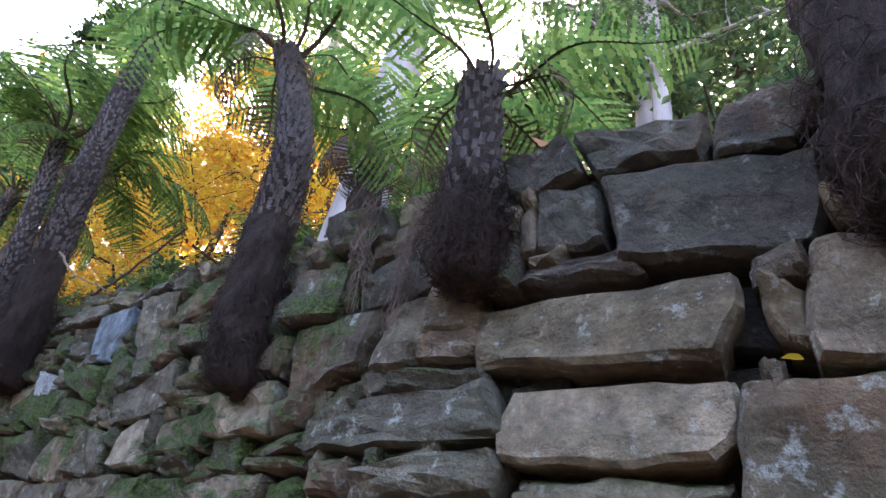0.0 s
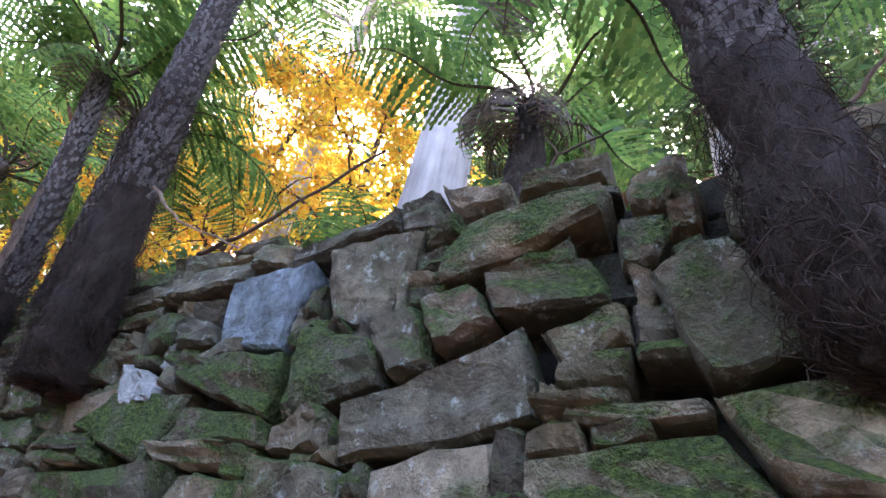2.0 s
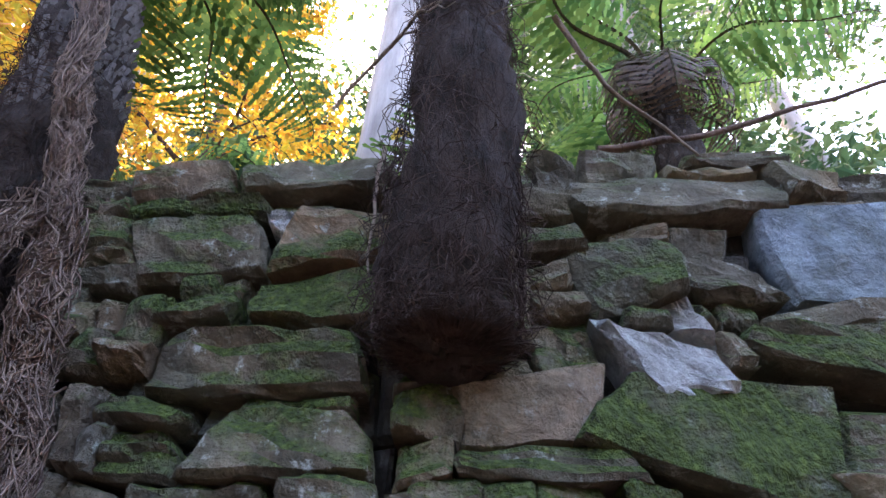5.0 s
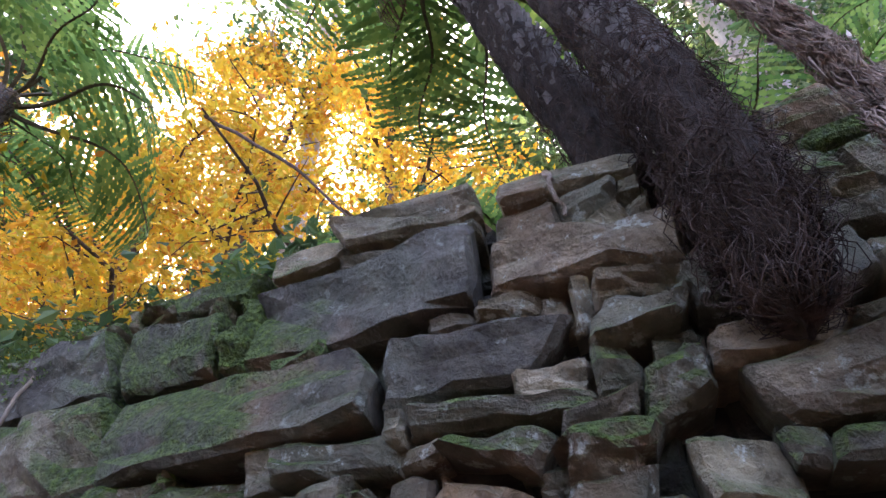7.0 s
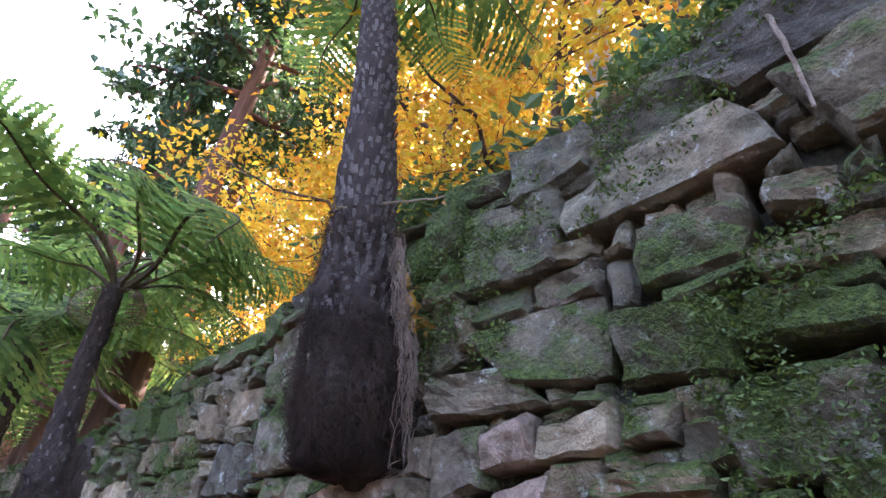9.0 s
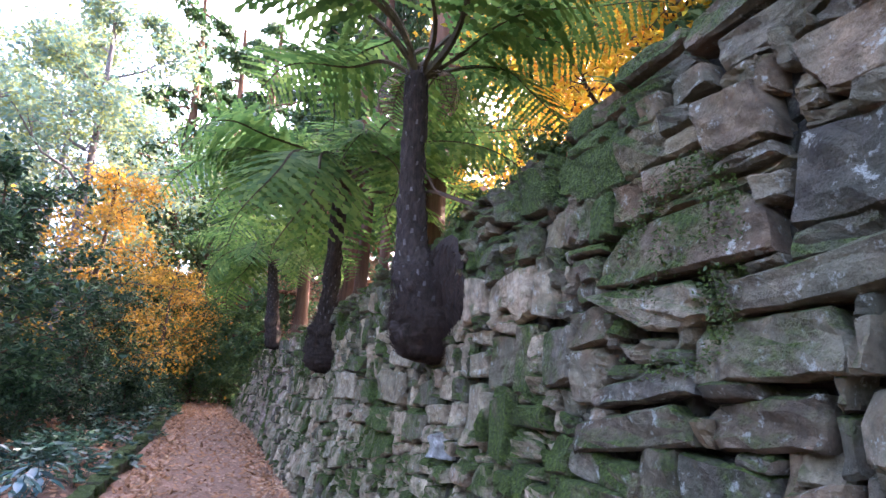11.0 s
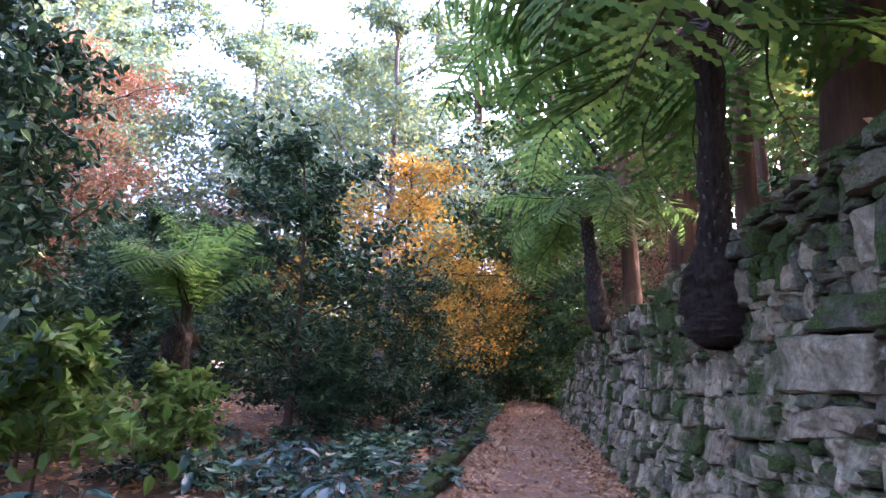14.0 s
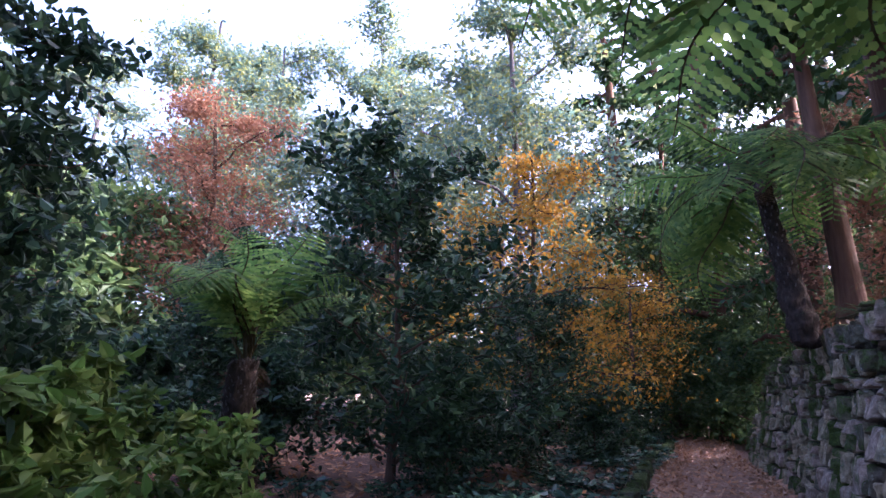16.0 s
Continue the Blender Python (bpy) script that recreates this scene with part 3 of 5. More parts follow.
def plant_tree(name, label, category, group, meshes, x, y, z, turn=0.0, size=1.0, tall=1.0):
    root = tagged(new(name), label, category, group)
    root.matrix_basis = Matrix.Translation((x, y, z)) @ Matrix.Rotation(turn, 4, "Z") @ Matrix.Diagonal((size, size, size * tall, 1))
    part("trunk", meshes[0], root)
    part("crown", meshes[1], root)
    return root


def base_z(x, y):
    d = x - curve_at(FACE, y)
    if d > 0.2 and y < 24:
        return bank_z(x, y) - 0.1
    return (bed_z(x, y) if x < -1 else ground_z(y)) - 0.08


beech = [tree_meshes(20 + i, 11, 0.16, 0.14, 15000, 0.12, 3.4, BARK, YELLOW, limbs=16, twigs=7, cluster=0.6) for i in range(2)]
maple = tree_meshes(31, 6.5, 0.12, 0.2, 7000, 0.12, 2.6, BARK, ORANGE, limbs=14, twigs=7, cluster=0.8, droop=0.25)
rusty = tree_meshes(32, 11, 0.2, 0.2, 13000, 0.16, 2.8, BARK, RUST, limbs=18, twigs=7, cluster=0.75, top_taper=0.6)
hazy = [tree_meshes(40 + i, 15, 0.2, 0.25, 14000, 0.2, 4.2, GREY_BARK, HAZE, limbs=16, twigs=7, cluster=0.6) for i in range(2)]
green = [tree_meshes(50 + i, 12, 0.2, 0.12, 14000, 0.18, 3.6, BARK, GREEN, limbs=18, twigs=6, cluster=0.6) for i in range(2)]
conifer = tree_meshes(60, 20, 0.45, 0.18, 9000, 0.34, 4.2, RED_BARK, NEEDLE, limbs=26, twigs=5, cluster=0.32, droop=0.55)
pale = tree_meshes(61, 22, 0.34, 0.45, 9000, 0.2, 4.5, PALE_BARK, GREEN, limbs=14, twigs=7, cluster=0.7)
camellia = [tree_meshes(70 + i, 4.6, 0.07, 0.08, 6500 + 5500 * i, 0.14, 1.85, BARK, DARK, limbs=24, twigs=7, cluster=0.5, top_taper=0.7, fine=True) for i in range(2)]
bright = tree_meshes(80, 1.5, 0.02, 0.25, 1300, 0.14, 0.8, BARK, LIME, limbs=12, twigs=4, cluster=0.5, fine=True)
redwood = tree_meshes(63, 18, 0.40, 0.52, 8000, 0.3, 3.2, RED_BARK, NEEDLE, limbs=22, twigs=5, cluster=0.4, droop=0.5)
hedge = [tree_meshes(90 + i, 2.4, 0.05, 0.05, 5000, 0.14, 1.3, BARK, GREEN, limbs=20, twigs=6, cluster=0.7, top_taper=0.5) for i in range(2)]
lowbush = tree_meshes(81, 1.5, 0.03, 0.05, 2600, 0.10, 0.8, BARK, DARK, limbs=14, twigs=4, cluster=0.5, fine=True)

for x, y, t, s in ((4.5, 7.5, 0.3, 0.9), (6.0, 11.5, 1.4, 1.0), (8.5, 8.0, 3.3, 1.1), (8.0, 15.5, 4.0, 1.1), (5.5, 3.2, 2.9, 0.9), (5.6, 10.2, 1.9, 0.95), (4.4, 5.4, 0.8, 0.8), (7.4, 13.4, 2.2, 1.1), (10.5, 18.5, 0.4, 1.2), (12.0, 11.0, 1.1, 1.2)):
    plant_tree("beech_tree", "slender beech in yellow autumn leaf on the bank", "tree", "autumn beeches on the bank", beech[int(t) % 2], x, y, base_z(x, y), t, s)
for x, y, t, s in ((7.5, -4.0, 0.5, 1.0), (9.5, 0.5, 1.2, 1.1), (10.5, -3.0, 2.6, 1.2), (12.5, 2.5, 0.2, 1.2), (10.5, 5.0, 0.9, 1.1), (11, -7, 3.9, 1.2), (12, 12, 5.5, 1.2), (9, 21, 4.4, 1.1), (7.5, 27.5, 2.0, 0.9), (3.2, 30, 0.4, 1.0), (-1.6, 34, 1.1, 0.9)):
    plant_tree("woodland_tree", "green-leaved woodland tree on shaded ground", "tree", "green woodland trees", green[int(t) % 2], x, y, base_z(x, y), t, s)
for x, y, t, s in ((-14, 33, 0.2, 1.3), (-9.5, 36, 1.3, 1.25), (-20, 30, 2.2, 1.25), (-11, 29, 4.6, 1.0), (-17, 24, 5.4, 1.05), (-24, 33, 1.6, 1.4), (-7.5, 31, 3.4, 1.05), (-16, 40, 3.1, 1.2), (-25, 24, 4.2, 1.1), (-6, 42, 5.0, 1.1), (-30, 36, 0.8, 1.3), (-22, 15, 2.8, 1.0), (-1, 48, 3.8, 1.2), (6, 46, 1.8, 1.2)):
    plant_tree("tall_pale_tree", "tall thin-leaved tree beyond the garden, coloured grey-green for haze", "tree", "distant pale trees", hazy[int(t) % 2], x, y, base_z(x, y), t, s)
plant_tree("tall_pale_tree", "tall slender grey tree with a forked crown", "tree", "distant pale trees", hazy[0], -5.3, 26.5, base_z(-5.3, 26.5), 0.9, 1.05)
plant_tree("maple_tree", "small maple with layered orange-yellow leaves", "tree", "", maple, -3.3, 21.2, base_z(-3.3, 21.2), 0.4, 1.0)
plant_tree("maple_tree", "low maple with golden leaves over the path", "tree", "", maple, -1.9, 27.5, base_z(-1.9, 27.5), 2.4, 0.8)
for x, y, t, s in ((-14.5, 22.5, 0.4, 0.95), (3.9, 23.9, 2.1, 0.75), (-11, 27, 3.3, 0.7)):
    plant_tree("rusty_cypress", "feathery deciduous cypress turned rust red", "tree", "rust-red cypresses", rusty, x, y, base_z(x, y), t, s)
for x, y, t, s in ((3.3, 20.5, 0.3, 0.8), (5.3, 35, 1.2, 1.1), (2.6, 27, 2.6, 0.8), (7.5, 24, 4.1, 1.0), (-0.9, 38, 5.0, 0.8), (-3.6, 37, 3.2, 1.15), (0.7, 33, 0.8, 1.0), (-1.6, 44, 2.0, 1.3)):
    plant_tree("conifer_tree", "tall conifer with reddish bark and drooping green sprays", "tree", "conifers beside the path", conifer, x, y, base_z(x, y), t, s)
for x, y, t, s in ((2.85, 12.6, 0.4, 0.85), (4.9, 16.6, 2.0, 0.9), (1.8, 18.1, 3.3, 0.42)):
    plant_tree("redwood_tree", "straight redwood trunk with furrowed red-brown bark", "tree", "redwoods on the bank", redwood, x, y, base_z(x, y), t, s)
for x, y, t, s in ((2.1, 13.3, 0.9, 0.5), (2.9, 15.0, 3.1, 0.55)):
    plant_tree("bank_tree", "thin dark leaning tree trunk on the bank", "tree", "thin trees on the bank", redwood, x, y, base_z(x, y), t, s * 0.5, 2.4)
for x, y, t, s in ((3.7, 0.5, 0.3, 1.15), (6.2, -2.6, 1.5, 1.0), (5.0, -3.1, 2.5, 0.5), (5.2, 5.0, 3.0, 0.8), (8.0, -8, 4.0, 1.0)):
    plant_tree("pale_gum_tree", "straight pale-barked tree trunk rising from the bank", "tree", "pale trunks on the bank", pale, x, y, base_z(x, y), t, s)
plant_tree("camellia_shrub", "large glossy dark-green camellia shrub", "shrub", "camellias in the garden bed", camellia[0], -3.8, 16.4, base_z(-3.8, 16.4), 0.3, 1.0)
plant_tree("camellia_shrub", "tall dark evergreen shrub with dense glossy leaves", "shrub", "camellias in the garden bed", camellia[1], -5.15, 11.5, base_z(-5.15, 11.5), 1.4, 0.78, 1.25)
plant_tree("camellia_shrub", "lower dark evergreen shrub by the path bend", "shrub", "camellias in the garden bed", camellia[0], -2.6, 18.6, base_z(-2.6, 18.6), 2.2, 0.62)
plant_tree("camellia_shrub", "dark evergreen shrub deep in the garden", "shrub", "camellias in the garden bed", camellia[1], -7.4, 17.0, base_z(-7.4, 17), 3.2, 0.8)
# those from (-13, 8.5) to (-1, -15) are unseen, added to block low light
for x, y, t, s in ((0.3, 29.2, 0.6, 0.9), (-0.9, 30.6, 1.6, 1.2), (1.4, 31, 2.7, 1.5), (0.2, 32.5, 4.1, 1.6), (-13, 26, 0.5, 2.2), (-17, 20, 1.5, 2.6), (-11, 31, 2.5, 2.4), (-7, 33, 3.5, 2.0), (-3, 37, 4.5, 2.2), (0.2, 36, 5.5, 2.0), (2.5, 38, 0.9, 2.6), (-20, 27, 1.9, 2.8), (-14, 15, 2.9, 2.4), (-24, 18, 3.9, 3.0), (-5, 30, 4.9, 1.7), (-1.9, 31, 0.2, 1.3), (1.4, 28, 2.2, 1.2), (-10, 23, 1.1, 1.8), (-13, 8.5, 0.7, 2.0), (-12.5, 4.5, 1.7, 2.0), (-13, 0.5, 2.7, 2.0), (-12.5, -3.6, 3.7, 2.0), (-12, -8, 4.7, 2.0), (-7, -13, 5.7, 2.0), (-1, -15, 0.1, 2.0), (-28, 26, 3.3, 3.2), (-9, 44, 0.3, 3), (3, 50, 2.3, 3.2), (-18, 45, 4.3, 3.4)):
    plant_tree("woodland_shrub", "dense green undergrowth shrub closing the garden, added unseen on the west to block light", "shrub", "woodland undergrowth", hedge[int(t * 2) % 2], x, y, base_z(x, y), t, s)
for x, y, t, s in ((3.4, 3.4, 0.5, 0.8), (4.4, -0.6, 1.5, 1.0), (4.8, 2.0, 2.5, 1.1), (3.9, 6.2, 3.5, 0.9), (3.5, 9.6, 1.1, 0.6), (5.6, 8.4, 4.5, 1.2), (4.6, 14.6, 0.9, 1.0), (6.6, 5.0, 2.9, 1.5), (7.2, 1.0, 3.9, 1.6), (6.4, -4.4, 4.9, 1.5), (5.0, -3.2, 0.2, 1.0)):
    plant_tree("woodland_shrub", "leafy green shrub on the wooded bank", "shrub", "woodland undergrowth", hedge[int(t * 2) % 2], x, y, base_z(x, y), t, s)
for x, y, t, s in ((-3.9, 11.9, 0.2, 1.0), (-4.8, 12.6, 1.5, 1.1), (-3.5, 13.0, 2.7, 0.8), (-5.6, 13.6, 4.0, 1.0)):
    plant_tree("bright_shrub", "leafy shrub with broad yellow-green leaves", "shrub", "bright shrubs in the bed", bright, x, y, base_z(x, y), t, s)
for x, y, t, s in ((-2.9, 16.2, 0.5, 0.8), (-1.9, 20.5, 2.1, 0.9), (-3.3, 17.8, 3.4, 1.1), (-5.8, 16.4, 4.6, 1.2), (-1.8, 23.5, 1.3, 1.0), (-1.7, 26.0, 0.9, 1.3), (-4.6, 19, 5.4, 1.3), (-6.5, 14.5, 2.4, 1.3), (-8.5, 14.0, 0.4, 1.6), (-9, 19, 1.4, 1.8), (-6, 23, 3.0, 1.6), (-3.6, 25, 3.8, 1.4)):
    plant_tree("evergreen_bush", "low dark evergreen bush in the bed", "shrub", "low evergreen bushes", lowbush, x, y, base_z(x, y), t, s)


# ---- loose leaves and groundcover ----
def scatter(name, label, mat, count, place, size, flat, seed):
    r = random.Random(seed)
    v, f = [], []
    for _ in range(count):
        p = place(r)
        a = Vector((r.gauss(0, 1), r.gauss(0, 1), r.uniform(-flat, flat))).normalized()
        sd = (a.cross(Vector((r.uniform(-flat, flat), r.uniform(-flat, flat), 1)))).normalized()
        sz = size * r.uniform(0.6, 1.4)
        fine_leaf(v, f, p, a, sd, sz, sz * 0.5, r.uniform(-0.3, 0.5))
    return tagged(new(name, mesh_of(name, v, f, mat, False)), label, "leaves", kind="stuff")


def on_path(r):
    y = 4 + 26 * r.random() ** 1.5 if r.random() < 0.85 else r.uniform(-8, 4)
    a, b = path_left(y), face_x(y, 0)
    s = r.random()
    s = s if r.random() < 0.45 else (s * 0.22 if r.random() < 0.5 else 1 - s * 0.22)
    x = a + (b - a) * s
    return Vector((x, y, ground_z(y) + 0.012 * rough(x, y, 3.0) + 0.03 * rough(x, y, 0.6) + r.uniform(0.004, 0.025)))


def on_bed(r):
    y = -8 + 34 * r.random()
    x = path_left(y) - 0.15 - 6.5 * r.random() ** 1.3
    return Vector((x, y, bed_z(x, y) + r.uniform(0.004, 0.04)))


def on_bank(r):
    y = r.uniform(-5, 20)
    x = curve_at(FACE, y) + 0.12 + 1.2 * r.random() ** 1.6
    return Vector((x, y, bank_z(x, y) + r.uniform(0.0, 0.05)))


scatter("path_leaves", "dry pinkish-brown leaves lying on the path", FALLEN, 16000, on_path, 0.085, 0.5, 1)
scatter("bed_leaves", "dead brown leaves lying on the bed", FALLEN, 12000, on_bed, 0.11, 0.4, 2)
scatter("bank_leaves", "dead leaves along the wall top", FALLEN, 2500, on_bank, 0.07, 0.6, 3)


def groundcover_mesh(seed):
    r = random.Random(seed)
    v, f = [], []
    for _ in range(46):
        w, d = r.uniform(0, 6.28), 0.28 * r.random() ** 0.6
        p = Vector((math.cos(w) * d, math.sin(w) * d, r.uniform(0.06, 0.22) * (1.1 - d)))
        tube(v, f, [(p.x * 0.6, p.y * 0.6, -0.02), p], [0.003, 0.002], 3, cap=False)
        a = Vector((math.cos(w + r.uniform(-1, 1)), math.sin(w + r.uniform(-1, 1)), r.uniform(-0.5, 0.25))).normalized()
        sd = a.cross(Vector((r.uniform(-0.4, 0.4), r.uniform(-0.4, 0.4), 1))).normalized()
        fine_leaf(v, f, p, a, sd, r.uniform(0.08, 0.15), r.uniform(0.05, 0.085), 0.15)
    return mesh_of("groundcover_plant", v, f, IVY, False)


covers = [groundcover_mesh(s) for s in (1, 2, 3, 4)]
gr = random.Random(5)
for k in range(210):
    y = 7.5 + 19 * gr.random()
    x = path_left(y) - 0.2 - (1.5 * gr.random() if gr.random() < 0.6 else 4.5 * gr.random())
    if y < 13 and x > -2.2 and gr.random() < 0.7:
        continue
    ob = tagged(new("groundcover_plant", covers[k % 4]), "low glossy broad-leaved groundcover plant", "plant", "groundcover in the bed")
    s = gr.uniform(0.7, 1.4)
    ob.matrix_basis = Matrix.Translation((x, y, bed_z(x, y))) @ Matrix.Rotation(gr.uniform(0, 6.28), 4, "Z") @ Matrix.Diagonal((s, s, s, 1))


def broad_leaf_mesh(seed):
    r = random.Random(seed)
    v, f = [], []
    for _ in range(11):
        w, d = r.uniform(0, 6.28), r.uniform(0.05, 0.22)
        p = Vector((math.cos(w) * d, math.sin(w) * d, r.uniform(0.10, 0.30)))
        tube(v, f, [(p.x * 0.2, p.y * 0.2, -0.03), p], [0.005, 0.004], 4, cap=False)
        a = Vector((math.cos(w + r.uniform(-0.7, 0.7)), math.sin(w + r.uniform(-0.7, 0.7)), r.uniform(-0.45, 0.1))).normalized()
        sd = a.cross(Vector((r.uniform(-0.3, 0.3), r.uniform(-0.3, 0.3), 1))).normalized()
        up = a.cross(sd).normalized()
        le, wd, b = r.uniform(0.15, 0.26), r.uniform(0.035, 0.055), len(v)
        for s, k in ((0, 0.15), (0.25, 0.85), (0.55, 1.0), (0.82, 0.6), (1, 0.05)):
            c = p + a * le * s - Vector((0, 0, 0.05 * s * s))
            v.extend((c - sd * wd * k - up * wd * 0.25 * k, c, c + sd * wd * k - up * wd * 0.25 * k))
        f += [(b + 3 * i + j, b + 3 * i + j + 1, b + 3 * i + j + 4, b + 3 * i + j + 3) for i in range(4) for j in (0, 1)]
    return mesh_of("broad_leaved_plant", v, f, BROAD)


broads = [broad_leaf_mesh(s) for s in (1, 2, 3)]
for k in range(26):
    y = gr.uniform(9.0, 15.5)
    x = path_left(y) - gr.uniform(0.45, 3.6)
    ob = tagged(new("broad_leaved_plant", broads[k % 3]), "low plant with broad glossy blue-green leaves in the bed", "plant", "broad-leaved plants in the bed")
    s = gr.uniform(0.7, 1.2)
    ob.matrix_basis = Matrix.Translation((x, y, bed_z(x, y))) @ Matrix.Rotation(gr.uniform(0, 6.28), 4, "Z") @ Matrix.Diagonal((s, s, s, 1))


# ---- roots and sticks on the wall ----
def on_wall(u, v, out):
    return (face_x(u, v) - out, u, v)


def stick(name, label, pts, radius, mat, category="stick", side=()):
    r = random.Random(len(label) + int(radius * 1e4))
    v, f = [], []
    line = []
    for a, b in zip(pts, pts[1:]):
        line += bend(a, b, 5, 0, 0.006, r)[:-1]
    line.append(Vector(pts[-1]))
    base = Vector(pts[0])
    n = len(line) - 1
    tube(v, f, [p - base for p in line], [radius * (1 - 0.55 * i / n) for i in range(n + 1)], 7, 0.12, r)
    ob = tagged(new(name, mesh_of(name, v, f, mat)), label, category)
    ob.location = base
    for k, (s, tip) in enumerate(side):
        sv, sf = [], []
        p = line[int(s * n)]
        tube(sv, sf, bend(p - base, Vector(tip) - base, 5, 0, 0.008, r), [radius * 0.6 * (1 - 0.14 * i) for i in range(6)], 5, 0.1, r)
        part("side_twig", mesh_of("side_twig", sv, sf, mat), ob)
    return ob


def root_curtain(label, pts, width, count, seed, thick=0.006):
    """A rope of many thin roots hanging down over the stones."""
    r = random.Random(seed)
    v, f = [], []
    line = []
    for a, b in zip(pts, pts[1:]):
        line += bend(a, b, 8, 0, 0.008, r)[:-1]
    line.append(Vector(pts[-1]))
    n = len(line) - 1
    thick *= 0.55
    base = Vector(pts[0])
    root = tagged(new("hanging_root"), label, "roots")
    root.location = base
    for _ in range(7):
        v, f = [], []
        for _ in range(int(count * 2.2 / 7)):
            w = r.uniform(0, 6.28)
            d = width * r.random() ** 0.7
            a, b = sorted((r.random(), r.random()))
            b = min(1, max(b, a + 0.25))
            seg = [line[i] for i in range(int(a * n), int(b * n) + 1)]
            if len(seg) < 3:
                continue
            out = []
            for p in seg:
                w += r.uniform(-1.0, 1.0)
                out.append(p - base + Vector((-abs(math.cos(w)) * d * 0.6 + r.gauss(0, 0.004), math.sin(w) * d + r.gauss(0, 0.006), r.uniform(-0.025, 0.025))))
            t = thick * r.uniform(0.3, 1.0)
            tube(v, f, out, [t] * (len(out) - 1) + [t * 0.4], 3, 0.2, r)
        if f:
            part("root_strand", mesh_of("root_strand", v, f, ROOTS), root)["kind"] = "stuff"
    return root


root_curtain("thick rope of tangled brown roots over the wall", [(0.78, 0.84, 3.35), (0.80, 0.72, 2.86), (0.84, 0.65, 2.62), (0.87, 0.60, 2.42), (0.90, 0.585, 2.29)], 0.036, 190, 1, 0.0042)
root_curtain("pale strand of tangled roots clinging to the stones", [(0.84, 0.66, 2.48), (0.83, 0.66, 2.33), (0.83, 0.70, 2.20), (0.86, 0.72, 2.11), (0.91, 0.70, 1.98), (0.93, 0.68, 1.80)], 0.034, 170, 8, 0.0042)
stick("dry_stalk", "thin yellowish dry stalk hanging before the roots", [(0.87, 0.70, 2.32), (0.88, 0.67, 2.18), (0.90, 0.66, 2.02)], 0.004, TWIG)
root_curtain("broad mat of brown roots hanging down the stones", [(0.87, 0.61, 2.46), (0.90, 0.585, 2.29), (0.92, 0.55, 2.12), (0.93, 0.51, 1.98), (0.94, 0.48, 1.7)], 0.052, 260, 2, 0.0042)
root_curtain("dangling pale fern roots beside the root bulb", [(1.28, 3.98, 2.6), (1.26, 3.88, 2.3), (1.27, 3.82, 2.05), (1.30, 3.86, 1.76)], 0.05, 40, 3, 0.0035)
root_curtain("thin roots trailing over the wall edge", [(0.72, -2.98, 2.62), (0.70, -3.0, 2.4), (0.72, -3.05, 2.15)], 0.05, 26, 4, 0.003)
root_curtain("fine roots hanging beside a fern trunk", [(0.70, -3.25, 2.5), (0.68, -3.22, 2.3), (0.70, -3.2, 2.05)], 0.05, 30, 5, 0.003)
stick("stick", "pale bare stick resting across the fern trunk", [(0.76, -0.36, 2.99), (0.86, -0.48, 2.86), (1.00, -0.72, 2.78)], 0.008, TWIG)
stick("twig", "thin forked twig lying over the trunk", [(0.92, 0.16, 2.85), (0.74, -0.05, 2.98), (0.66, -0.22, 2.95)], 0.006, TWIG, side=((0.55, (0.66, -0.13, 2.86)), (0.4, (0.68, -0.30, 2.90))))
stick("fallen_branch", "long brown fallen branch on the wall top", [(1.0, -0.48, 2.80), (0.98, -0.75, 2.83), (0.95, -1.35, 3.05)], 0.011, BARK)
stick("dry_stick", "dry stem hanging down from the wall top", [(0.99, 0.04, 2.80), (0.97, 0.045, 2.6), (0.98, 0.04, 2.40)], 0.006, TWIG)
stick("dry_stick", "curved dry stem hanging down the stones", [(0.99, -0.06, 2.78), (0.96, -0.03, 2.65), (0.98, 0.01, 2.46)], 0.007, TWIG)
stick("dry_stick", "short pale strip of bark hanging over the edge", [(1.06, 1.13, 2.76), (1.03, 1.125, 2.70), (1.05, 1.11, 2.60)], 0.009, TWIG)
stick("dry_stick", "grey straight stick leaning on the stones", [(1.27, 2.72, 2.79), (1.22, 2.69, 2.55), (1.20, 2.68, 2.33)], 0.008, TWIG)
stick("stick", "long thin pale stick caught behind the trunk", [(1.13, 4.20, 2.74), (1.33, 4.11, 2.84), (1.58, 3.98, 2.96)], 0.008, TWIG)
stick("broken_branch", "pale broken branch stub wedged behind the root bulb", [(1.38, 4.12, 2.70), (1.37, 4.06, 2.56), (1.36, 3.99, 2.42)], 0.018, TWIG)
stick("twig", "slanting brown twig above the wall", [(1.08, 2.30, 3.62), (1.08, 1.83, 3.10), (1.10, 1.60, 2.78)], 0.007, BARK)
stick("twig", "dead dark twig standing on the wall top", [(0.86, -2.62, 2.62), (0.84, -2.72, 2.74), (0.86, -2.78, 2.86)], 0.006, BARK)
stick("twig", "dead branched twig on the wall edge", [(0.98, -1.9, 2.66), (0.92, -2.0, 2.76), (0.90, -2.15, 2.78)], 0.006, BARK, side=((0.5, (0.93, -1.95, 2.88)),))
stick("dead_branch", "dark bare branch jutting over the wall", [(1.75, 8.0, 2.6), (1.6, 8.5, 2.85), (1.45, 9.0, 2.95)], 0.02, BARK, side=((0.5, (1.4, 8.5, 3.1)), (0.7, (1.3, 9.0, 2.8))))


